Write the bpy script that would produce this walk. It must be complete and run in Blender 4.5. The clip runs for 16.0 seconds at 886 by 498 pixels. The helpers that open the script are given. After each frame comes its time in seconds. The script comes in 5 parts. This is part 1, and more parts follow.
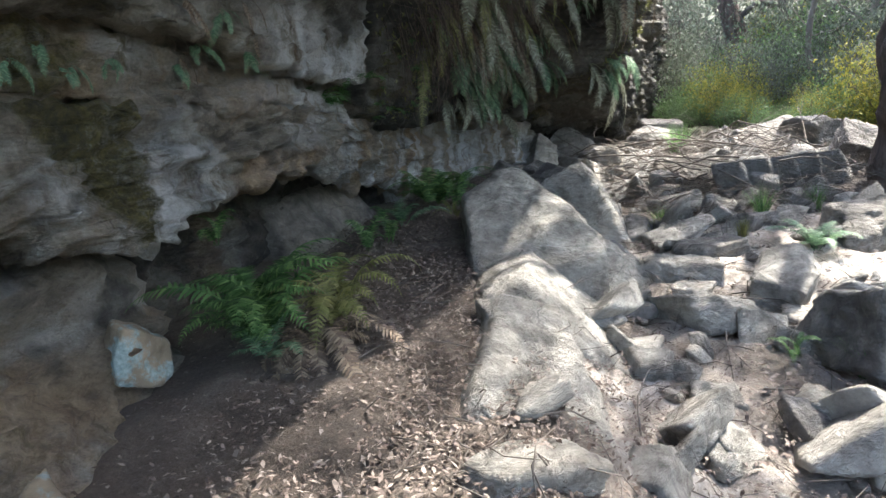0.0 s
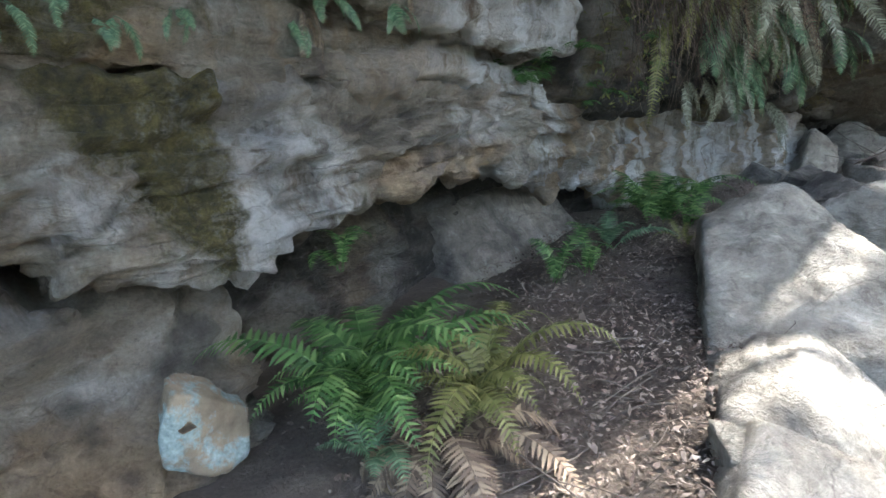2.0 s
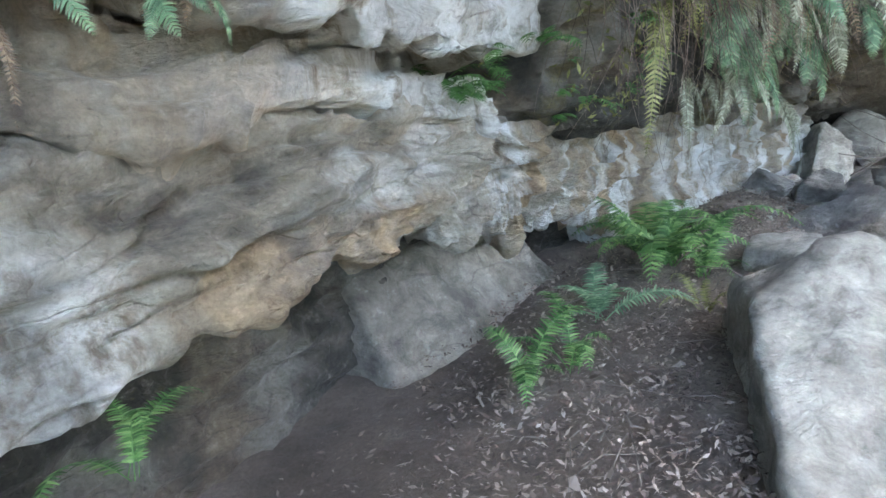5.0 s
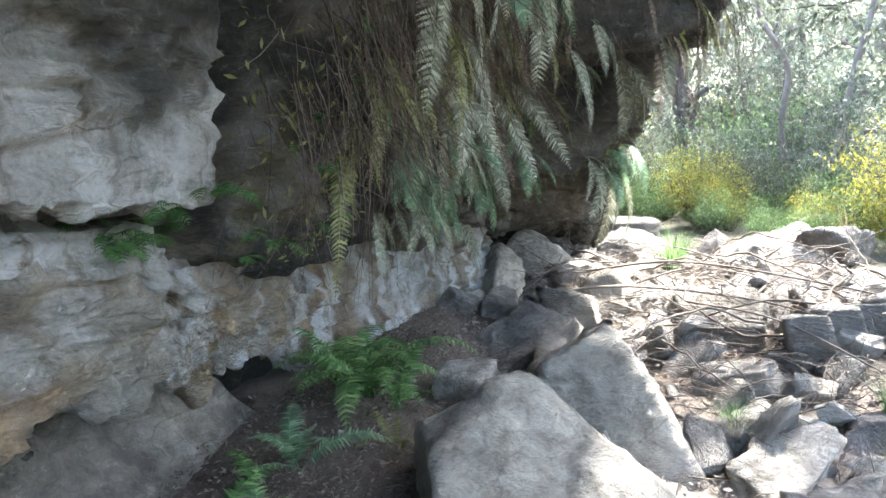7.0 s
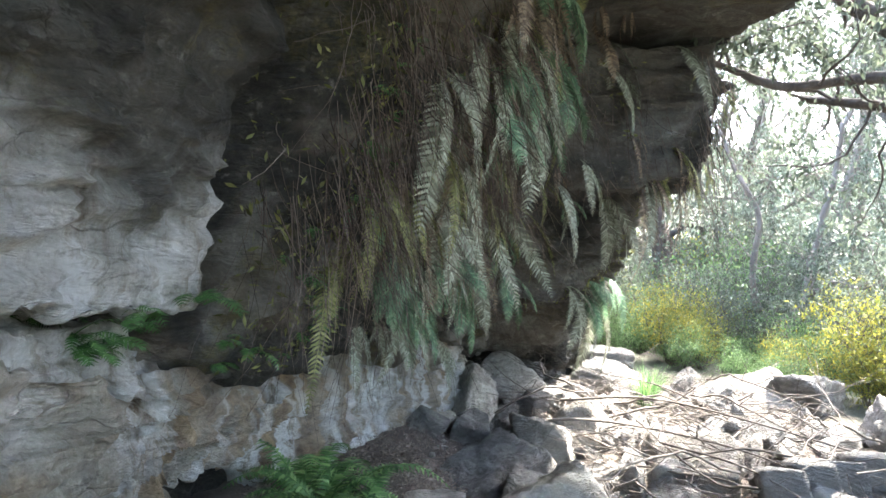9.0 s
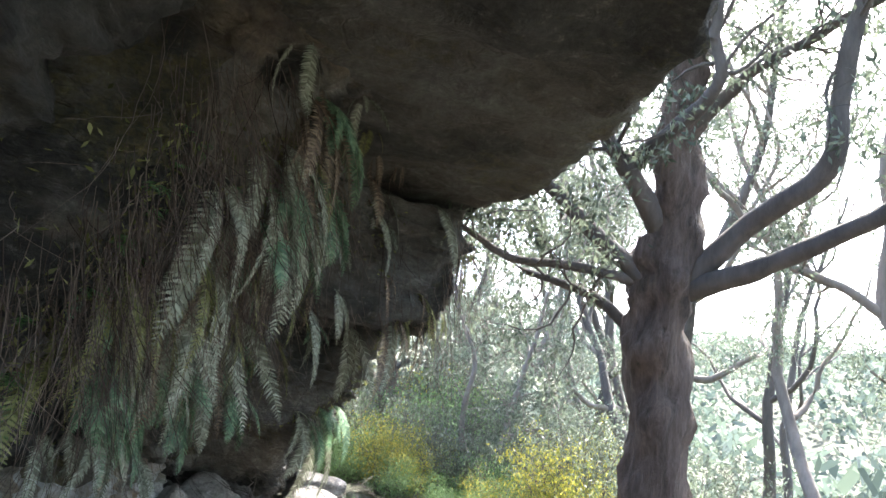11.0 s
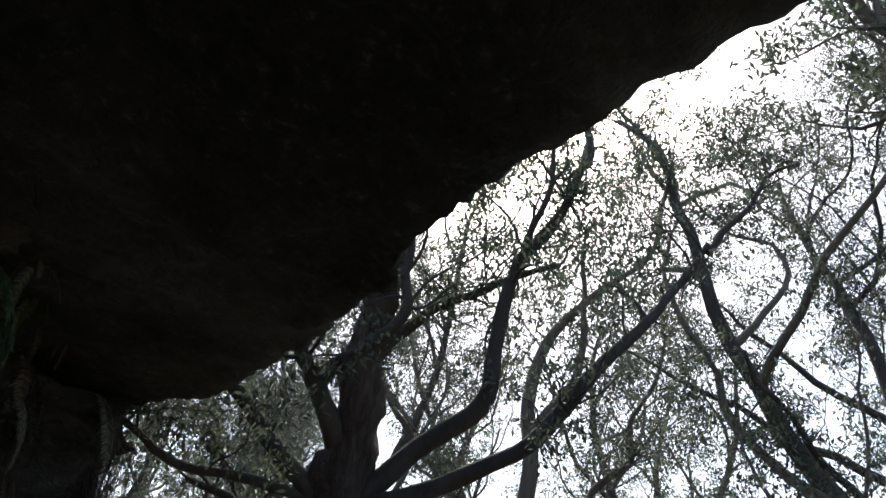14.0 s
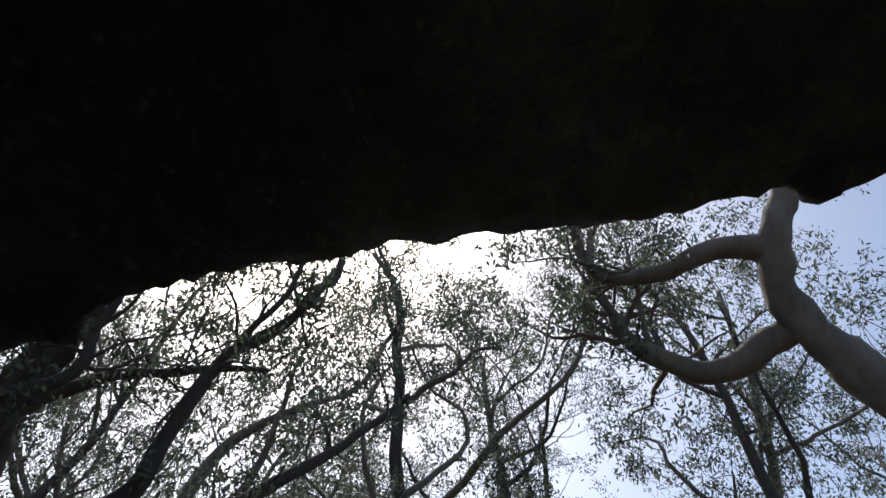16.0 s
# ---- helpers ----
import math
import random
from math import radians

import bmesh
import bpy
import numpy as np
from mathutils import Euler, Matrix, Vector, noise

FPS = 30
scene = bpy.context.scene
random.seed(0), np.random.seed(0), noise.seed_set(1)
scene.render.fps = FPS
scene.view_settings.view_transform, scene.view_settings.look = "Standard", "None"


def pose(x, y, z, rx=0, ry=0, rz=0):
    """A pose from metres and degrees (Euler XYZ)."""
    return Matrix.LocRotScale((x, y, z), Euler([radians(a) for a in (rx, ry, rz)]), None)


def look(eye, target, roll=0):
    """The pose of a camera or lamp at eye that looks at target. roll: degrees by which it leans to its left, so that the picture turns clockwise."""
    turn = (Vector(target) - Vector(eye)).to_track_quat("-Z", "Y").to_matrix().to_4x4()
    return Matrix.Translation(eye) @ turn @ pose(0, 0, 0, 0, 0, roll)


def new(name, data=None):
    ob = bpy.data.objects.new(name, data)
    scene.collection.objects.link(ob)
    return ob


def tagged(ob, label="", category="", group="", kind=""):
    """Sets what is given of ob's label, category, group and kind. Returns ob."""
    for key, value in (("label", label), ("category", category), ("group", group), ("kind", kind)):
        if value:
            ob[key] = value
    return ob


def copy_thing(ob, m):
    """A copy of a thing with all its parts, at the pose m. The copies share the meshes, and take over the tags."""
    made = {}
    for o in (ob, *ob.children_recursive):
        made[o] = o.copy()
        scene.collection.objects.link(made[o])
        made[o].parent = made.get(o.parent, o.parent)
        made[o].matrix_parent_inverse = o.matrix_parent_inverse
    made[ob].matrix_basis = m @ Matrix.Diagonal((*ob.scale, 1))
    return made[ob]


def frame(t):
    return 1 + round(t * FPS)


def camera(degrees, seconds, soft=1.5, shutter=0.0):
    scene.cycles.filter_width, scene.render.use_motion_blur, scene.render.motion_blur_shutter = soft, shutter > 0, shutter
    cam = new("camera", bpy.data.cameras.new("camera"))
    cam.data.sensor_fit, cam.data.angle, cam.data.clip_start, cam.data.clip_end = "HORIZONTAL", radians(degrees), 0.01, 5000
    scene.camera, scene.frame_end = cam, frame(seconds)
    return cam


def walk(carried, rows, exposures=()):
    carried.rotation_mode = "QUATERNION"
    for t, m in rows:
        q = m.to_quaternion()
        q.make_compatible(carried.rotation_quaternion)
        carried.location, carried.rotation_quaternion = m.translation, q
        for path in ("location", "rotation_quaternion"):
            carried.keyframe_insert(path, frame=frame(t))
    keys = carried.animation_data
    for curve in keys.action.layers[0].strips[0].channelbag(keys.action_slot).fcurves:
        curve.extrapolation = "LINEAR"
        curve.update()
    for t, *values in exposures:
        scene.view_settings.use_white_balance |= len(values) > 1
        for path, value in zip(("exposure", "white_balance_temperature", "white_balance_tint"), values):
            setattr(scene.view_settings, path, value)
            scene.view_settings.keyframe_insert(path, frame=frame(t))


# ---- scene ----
cam = camera(69.9, 16.0)
ROWS = [
    (0.0, 0.019, 0.086, 1.476, 75.27, 7.42, 0.94),
    (0.5, 0.048, 0.266, 1.467, 75.18, 6.96, 3.38),
    (1.0, -0.022, 0.703, 1.403, 77.22, 5.56, 7.84),
    (1.5, -0.037, 1.062, 1.446, 75.97, 5.29, 12.08),
    (2.0, -0.035, 1.397, 1.429, 76.12, 6.51, 20.99),
    (2.5, -0.143, 1.648, 1.39, 75.81, 8.52, 22.88),
    (3.0, -0.246, 1.914, 1.455, 68.17, 7.99, 26.59),
    (3.2, -0.234, 2.003, 1.482, 69.58, 6.74, 25.63),
    (5.3, -0.267, 2.761, 1.52, 75.12, 9.34, 15.47),
    (5.5, -0.236, 2.769, 1.526, 75.0, 8.08, 12.68),
    (6.0, -0.182, 2.782, 1.555, 75.52, 6.18, 2.67),
    (6.5, -0.126, 2.822, 1.627, 75.9, 10.08, -3.51),
    (7.0, -0.102, 2.86, 1.704, 80.17, 5.24, -6.72),
    (7.5, -0.11, 2.859, 1.705, 81.42, 4.8, -8.42),
    (8.0, -0.126, 2.853, 1.694, 81.04, 4.56, -6.23),
    (8.5, -0.123, 2.856, 1.732, 83.6, 3.28, -5.91),
    (9.0, -0.142, 2.885, 1.769, 89.94, -0.09, -8.53),
    (9.5, -0.184, 2.918, 1.816, 92.35, 1.09, -15.6),
    (9.7, -0.203, 2.917, 1.836, 93.65, -1.34, -19.4),
    (11.8, -0.247, 2.846, 1.838, 107.57, -3.83, -39.83),
    (12.0, -0.247, 2.846, 1.838, 109.13, -2.09, -42.49),
    (12.5, -0.257, 2.836, 1.839, 112.65, -3.18, -47.01),
    (13.0, -0.267, 2.826, 1.84, 116.14, -4.78, -51.66),
    (13.5, -0.277, 2.816, 1.841, 119.36, -4.95, -55.67),
    (14.0, -0.287, 2.806, 1.842, 123.88, -6.1, -61.2),
    (14.5, -0.296, 2.796, 1.853, 127.68, -7.03, -68.98),
    (15.0, -0.306, 2.786, 1.854, 130.96, -6.67, -77.62),
    (15.5, -0.316, 2.766, 1.855, 133.16, -5.88, -83.11),
    (16.0, -0.326, 2.756, 1.856, 137.31, -6.8, -92.21),
]
STOPS = [(0.0, 3.1), (1.5, 3.6), (2.5, 4.5), (3.2, 4.95), (5.5, 5.3), (7.0, 4.5), (9.0, 4.45), (9.7, 4.6), (11.8, 2.9), (12.5, 2.1), (13.5, 1.2), (16.0, 0.35)]
walk(cam, [(t, pose(x, y, z, rx, ry, rz)) for t, x, y, z, rx, ry, rz in ROWS], STOPS)

# ---- sky and sun ----
# the wall runs along ALONG from ORIGIN; OUT points away from it, to the valley
ORIGIN = np.array([-1.65, 3.0])
ALONG = np.array([0.324, 0.946])
OUT = np.array([0.946, -0.324])
SUN_HIGH = radians(53)
sun_flat = OUT * 0.69 + ALONG * 0.72
sun_way = Vector((sun_flat[0] * math.cos(SUN_HIGH), sun_flat[1] * math.cos(SUN_HIGH), math.sin(SUN_HIGH))).normalized()
world = bpy.data.worlds.new("sky")
scene.world = world
world.use_nodes = True
wn = world.node_tree.nodes
sky = wn.new("ShaderNodeTexSky")
sky.sky_type = "NISHITA"
sky.sun_disc = False
sky.sun_elevation = SUN_HIGH
sky.sun_rotation = math.atan2(sun_way.x, sun_way.y)
sky.air_density, sky.dust_density, sky.ozone_density = 1.0, 3.0, 1.0
world.node_tree.links.new(sky.outputs[0], wn["Background"].inputs[0])
wn["Background"].inputs[1].default_value = 0.15
sun_data = bpy.data.lights.new("sun", "SUN")
sun_data.energy, sun_data.angle, sun_data.color = 3.6, radians(0.9), (1.0, 0.96, 0.9)
new("sun", sun_data).matrix_world = look(sun_way * 50, (0, 0, 0))


# ---- numbers ----
def ease(a, b, v):
    t = np.clip((np.asarray(v, float) - a) / (b - a), 0, 1)
    return t * t * (3 - 2 * t)


def lattice(p, seed):
    """Smooth value noise in -1..1 at the points p (n, 3)."""
    i = np.floor(p).astype(np.int64)
    w = p - i
    w = w * w * (3 - 2 * w)
    total = np.zeros(len(p))
    for dx in (0, 1):
        for dy in (0, 1):
            for dz in (0, 1):
                h = ((i[:, 0] + dx) * 374761393 + (i[:, 1] + dy) * 668265263 + (i[:, 2] + dz) * 2147483647 + seed * 1274126177) & 0xFFFFFFFF
                h = ((h ^ (h >> 13)) * 1274126177) & 0xFFFFFFFF
                h = ((h ^ (h >> 16)) * 2246822519) & 0xFFFFFFFF
                v = (h >> 8 & 0xFFFF) / 32767.5 - 1
                total += v * (w[:, 0] if dx else 1 - w[:, 0]) * (w[:, 1] if dy else 1 - w[:, 1]) * (w[:, 2] if dz else 1 - w[:, 2])
    return total


def rough(p, size, octaves=4, seed=0, gain=0.5):
    """Layered noise with features of about that size in metres (a number or one for each axis)."""
    q, amp, total = np.asarray(p, float) / np.asarray(size, float), 1.0, 0.0
    for k in range(octaves):
        total = total + amp * lattice(q * 2.03 ** k + 17.3 * k, seed + k)
        amp *= gain
    return total


def ground_z(x, y):
    x, y = np.asarray(x, float), np.asarray(y, float)
    s = (x - ORIGIN[0]) * ALONG[0] + (y - ORIGIN[1]) * ALONG[1]
    n = (x - ORIGIN[0]) * OUT[0] + (y - ORIGIN[1]) * OUT[1]
    z = 0.015 + 0.05 * np.clip(y, -8, 6) - 0.02 * np.clip(y - 6, 0, 20)
    z = z - 0.48 * ease(0.1, 1.0, x - 0.04 * (y - 3)) * (1 - 0.45 * ease(4, 7, s)) - 0.25 * ease(3.2, 6, n) - 0.04 * ease(0.3, -0.4, n)
    return z - 0.2 * np.clip(n - 5.5, 0, 45) + 26 * ease(45, 170, np.hypot(x, y) * ease(-60, 10, n))


def put(s, n):
    """The plan's x and y of a place s along the wall and n out from it."""
    return tuple(ORIGIN + ALONG * s + OUT * n)


# ---- meshes ----
def make_mesh(name, verts, faces, material, smooth=True):
    me = bpy.data.meshes.new(name)
    me.from_pydata([tuple(v) for v in verts], [], [tuple(f) for f in faces])
    me.materials.append(material)
    if smooth:
        me.polygons.foreach_set("use_smooth", [True] * len(me.polygons))
    me.update()
    return me


def part(name, me, parent=None, label="", m=None):
    ob = new(name, me)
    ob.parent = parent
    if m is not None:
        ob.matrix_basis = m
    if label:
        ob["label"] = label
    return ob


def thing(name, label, category, group="", at=(0, 0, 0)):
    ob = new(name)
    ob.empty_display_size = 0.1
    ob.location = at
    return tagged(ob, label, category, group)


def paint(me, name, values):
    a = me.attributes.new(name, "FLOAT", "POINT")
    a.data.foreach_set("value", np.asarray(values, np.float32))


def grid_faces(rows, cols):
    a = np.arange(rows * cols).reshape(rows, cols)
    return np.stack([a[:-1, :-1], a[:-1, 1:], a[1:, 1:], a[1:, :-1]], -1).reshape(-1, 4)


def spline(points, count):
    """A smooth run of points through the given ones (Catmull-Rom)."""
    p = np.asarray(points, float)
    p = np.vstack([2 * p[0] - p[1], p, 2 * p[-1] - p[-2]])
    out = []
    for u in np.linspace(0, len(p) - 3 - 1e-6, count):
        i, t = int(u), u - int(u)
        a, b, c, d = p[i], p[i + 1], p[i + 2], p[i + 3]
        out.append(0.5 * (2 * b + (c - a) * t + (2 * a - 5 * b + 4 * c - d) * t * t + (3 * b - a - 3 * c + d) * t ** 3))
    return np.array(out)


def tube(pts, radii, sides=8):
    """Verts and faces of a tube along pts, closed at its end."""
    pts = np.asarray(pts, float)
    d = np.gradient(pts, axis=0)
    d /= np.linalg.norm(d, axis=1)[:, None] + 1e-9
    ref = np.array([0.31, 0.17, 0.93]) if abs(d[0][2]) < 0.8 else np.array([0.95, 0.2, 0.1])
    u = np.cross(d, ref)
    u /= np.linalg.norm(u, axis=1)[:, None] + 1e-9
    v = np.cross(d, u)
    a = np.linspace(0, 2 * math.pi, sides, endpoint=False)
    r = np.asarray(radii)[:, None, None]
    verts = pts[:, None, :] + r * (np.cos(a)[None, :, None] * u[:, None, :] + np.sin(a)[None, :, None] * v[:, None, :])
    k, faces = len(pts), []
    for i in range(k - 1):
        for j in range(sides):
            j2 = (j + 1) % sides
            faces.append((i * sides + j, i * sides + j2, (i + 1) * sides + j2, (i + 1) * sides + j))
    faces.append(tuple((k - 1) * sides + j for j in range(sides)))
    return verts.reshape(-1, 3), faces


def gather(pieces):
    """One list of verts and faces out of several."""
    verts, faces, base = [], [], 0
    for v, f in pieces:
        verts.append(np.asarray(v, float))
        faces.extend(tuple(i + base for i in q) for q in f)
        base += len(v)
    return np.vstack(verts), faces


# ---- materials ----
def material(name):
    m = bpy.data.materials.new(name)
    m.use_nodes = True
    t = m.node_tree
    return m, t, t.nodes["Principled BSDF"]


def node(t, kind, **inputs):
    n = t.nodes.new(kind)
    for k, v in inputs.items():
        n.inputs[k.replace("_", " ")].default_value = v
    return n


def ramp(t, source, stops):
    n = t.nodes.new("ShaderNodeValToRGB")
    e = n.color_ramp.elements
    while len(e) < len(stops):
        e.new(0.5)
    for el, (p, c) in zip(e, stops):
        el.position, el.color = p, (*c, 1)
    t.links.new(source, n.inputs[0])
    return n.outputs[0]


def mix(t, factor, a, b, mode="MIX"):
    n = t.nodes.new("ShaderNodeMix")
    n.data_type, n.blend_type = "RGBA", mode
    for sock, val in ((n.inputs[0], factor), (n.inputs[6], a), (n.inputs[7], b)):
        if isinstance(val, bpy.types.NodeSocket):
            t.links.new(val, sock)
        elif isinstance(val, tuple):
            sock.default_value = (*val, 1)
        else:
            sock.default_value = val
    return n.outputs[2]


def scaled(t, scale=(1, 1, 1), space="Object"):
    c = t.nodes.new("ShaderNodeTexCoord")
    m = t.nodes.new("ShaderNodeMapping")
    m.inputs["Scale"].default_value = scale
    t.links.new(c.outputs[space], m.inputs[0])
    return m.outputs[0]


def cloud(t, vector, scale, detail=5.0, roughness=0.6):
    n = node(t, "ShaderNodeTexNoise", Scale=scale, Detail=detail, Roughness=roughness)
    t.links.new(vector, n.inputs["Vector"])
    return n.outputs["Fac"]


def attr(t, name):
    n = t.nodes.new("ShaderNodeAttribute")
    n.attribute_name = name
    return n.outputs["Fac"]


def times(t, a, b, op="MULTIPLY"):
    n = t.nodes.new("ShaderNodeMath")
    n.operation = op
    for sock, val in ((n.inputs[0], a), (n.inputs[1], b)):
        if isinstance(val, bpy.types.NodeSocket):
            t.links.new(val, sock)
        else:
            sock.default_value = val
    return n.outputs[0]


def relief(t, b, height, strength, distance):
    n = node(t, "ShaderNodeBump", Strength=strength, Distance=distance)
    t.links.new(height, n.inputs["Height"])
    t.links.new(n.outputs[0], b.inputs["Normal"])


def cracks(t, vector, scale):
    n = node(t, "ShaderNodeTexVoronoi", Scale=scale)
    n.feature = "DISTANCE_TO_EDGE"
    t.links.new(vector, n.inputs["Vector"])
    return n.outputs["Distance"]


def warped(t, scale, amount, size):
    """Coordinates pushed about by noise, so that cracks and blots wander."""
    base = scaled(t, scale)
    n = node(t, "ShaderNodeTexNoise", Scale=size, Detail=4.0)
    t.links.new(base, n.inputs["Vector"])
    m = t.nodes.new("ShaderNodeVectorMath")
    m.operation = "MULTIPLY_ADD"
    m.inputs[1].default_value = (amount, amount, amount)
    t.links.new(n.outputs["Color"], m.inputs[0])
    t.links.new(base, m.inputs[2])
    return m.outputs[0]


def cliff_stone():
    """Weathered sandstone: grain, blotches, cracks, stains laid down by the attributes pale, rust and moss, and a dark
    one that also holds painted shade.
    """
    m, t, b = material("weathered_sandstone")
    o = scaled(t)
    tall = scaled(t, (1, 1, 0.16))
    base = ramp(t, cloud(t, warped(t, (1, 1, 1.7), 0.4, 2.0), 1.9, 8, 0.62), [(0.34, (0.12, 0.1, 0.078)), (0.45, (0.3, 0.26, 0.2)), (0.55, (0.41, 0.385, 0.33)), (0.67, (0.6, 0.585, 0.535))])
    grime = ramp(t, cloud(t, warped(t, (1, 1, 0.6), 0.3, 3.0), 3.6, 9, 0.7), [(0.52, (0, 0, 0)), (0.64, (1, 1, 1))])
    base = mix(t, times(t, grime, 0.6), base, (0.1, 0.085, 0.066))
    streak = ramp(t, cloud(t, tall, 9.0, 7, 0.65), [(0.34, (0.16, 0.12, 0.085)), (0.42, (0.45, 0.42, 0.37)), (0.5, (0.69, 0.69, 0.67)), (0.7, (0.78, 0.79, 0.79))])
    c = mix(t, attr(t, "pale"), base, streak)
    rust = ramp(t, cloud(t, o, 7.0), [(0.33, (0.13, 0.075, 0.045)), (0.66, (0.54, 0.39, 0.23))])
    c = mix(t, times(t, attr(t, "rust"), 0.8), c, rust)
    # near-black tone: random stains, plus shade painted on the hollow and the roof
    stain_shade = ramp(t, cloud(t, o, 14.0, 8, 0.7), [(0.38, (0.016, 0.015, 0.012)), (0.58, (0.04, 0.037, 0.03)), (0.7, (0.16, 0.15, 0.13))])
    c = mix(t, attr(t, "stain_shade"), c, stain_shade)
    moss = ramp(t, cloud(t, o, 11.0, 10, 0.78), [(0.34, (0.022, 0.02, 0.008)), (0.5, (0.085, 0.074, 0.022)), (0.66, (0.2, 0.165, 0.055))])
    ragged = times(t, attr(t, "moss"), times(t, times(t, cloud(t, o, 16.0, 8, 0.75), 0.5, "SUBTRACT"), 2.2), "ADD")
    c = mix(t, ramp(t, ragged, [(0.12, (0, 0, 0)), (0.95, (1, 1, 1))]), c, moss)
    wander = warped(t, (1, 1, 2.2), 0.35, 2.5)
    split = cracks(t, wander, 3.2)
    line = ramp(t, split, [(0.0, (1, 1, 1)), (0.035, (0, 0, 0))])
    gate = ramp(t, cloud(t, o, 2.0, 3), [(0.48, (0, 0, 0)), (0.6, (1, 1, 1))])
    c = mix(t, times(t, times(t, line, gate), 0.35), c, (0.05, 0.045, 0.04))
    fine = cloud(t, o, 60.0, 6, 0.75)
    speck = ramp(t, cloud(t, o, 26.0, 7, 0.75), [(0.34, (0.0, 0.0, 0.0)), (0.42, (0.5, 0.5, 0.5)), (0.56, (0.5, 0.5, 0.5)), (0.66, (0.9, 0.9, 0.9))])
    c = mix(t, 0.3, c, speck, "OVERLAY")
    c = mix(t, 0.28, c, ramp(t, fine, [(0.3, (0.1, 0.1, 0.1)), (0.7, (0.9, 0.9, 0.9))]), "OVERLAY")
    t.links.new(c, b.inputs["Base Color"])
    b.inputs["Roughness"].default_value = 0.88
    flakes = cloud(t, warped(t, (1, 1, 2.6), 0.3, 4.0), 7.0, 10, 0.72)
    lump = times(t, times(t, flakes, 0.85), times(t, fine, 0.06), "ADD")
    lump = times(t, lump, times(t, times(t, line, gate), -0.12), "ADD")
    # thin weathered layers, each with a sharp lower lip, here and there
    sep = t.nodes.new("ShaderNodeSeparateXYZ")
    t.links.new(o, sep.inputs[0])
    for scale, wander, deep, seed_at in ((9.0, 5.5, 0.2, 1.6), (21.0, 7.0, 0.09, 3.1)):
        layer = times(t, times(t, sep.outputs["Z"], scale), times(t, cloud(t, o, seed_at, 6, 0.6), wander), "ADD")
        lip = ramp(t, times(t, layer, 1.0, "FRACT"), [(0.0, (0, 0, 0)), (0.07, (1, 1, 1)), (1.0, (0, 0, 0))])
        some = ramp(t, cloud(t, o, seed_at * 1.7, 3), [(0.47, (0, 0, 0)), (0.6, (1, 1, 1))])
        lump = times(t, lump, times(t, times(t, lip, some), deep), "ADD")
    relief(t, b, lump, 1.0, 0.24)
    return m


def boulder_stone(name, low, mid, high):
    m, t, b = material(name)
    o = scaled(t)
    info = t.nodes.new("ShaderNodeObjectInfo")
    c = ramp(t, cloud(t, o, 2.6, 9, 0.62), [(0.28, low), (0.5, mid), (0.72, high)])
    tan = ramp(t, cloud(t, o, 1.7, 4), [(0.52, (0, 0, 0)), (0.7, (0.8, 0.8, 0.8))])
    c = mix(t, times(t, tan, 0.5), c, (0.4, 0.34, 0.25))
    c = mix(t, times(t, info.outputs["Random"], 0.3), c, (0.2, 0.19, 0.185))
    fine = cloud(t, o, 75.0, 6, 0.7)
    lich = ramp(t, cloud(t, o, 11.0, 6, 0.75), [(0.58, (0, 0, 0)), (0.66, (1, 1, 1))])
    c = mix(t, times(t, lich, 0.35), c, (0.44, 0.45, 0.4))
    dark = ramp(t, cloud(t, o, 8.0, 8, 0.75), [(0.3, (1, 1, 1)), (0.42, (0, 0, 0))])
    c = mix(t, times(t, dark, 0.7), c, (0.09, 0.085, 0.075))
    line = ramp(t, cracks(t, warped(t, (1, 1, 1.6), 0.5, 2.0), 1.9), [(0.0, (1, 1, 1)), (0.02, (0, 0, 0))])
    gate = ramp(t, cloud(t, o, 2.4, 3), [(0.5, (0, 0, 0)), (0.58, (1, 1, 1))])
    c = mix(t, times(t, times(t, line, gate), 0.4), c, (0.06, 0.052, 0.045))
    c = mix(t, 0.15, c, ramp(t, fine, [(0.3, (0.1, 0.1, 0.1)), (0.7, (0.9, 0.9, 0.9))]), "OVERLAY")
    blotch = ramp(t, cloud(t, warped(t, (1, 1, 1), 0.4, 3.0), 4.5, 8, 0.7), [(0.38, (0.12, 0.12, 0.12)), (0.5, (0.5, 0.5, 0.5)), (0.62, (0.82, 0.82, 0.82))])
    c = mix(t, 0.55, c, blotch, "OVERLAY")
    t.links.new(c, b.inputs["Base Color"])
    b.inputs["Roughness"].default_value = 0.85
    relief(t, b, times(t, cloud(t, warped(t, (1, 1, 1.8), 0.3, 4.0), 7.0, 10, 0.68), times(t, fine, 0.05), "ADD"), 1.0, 0.14)
    return m


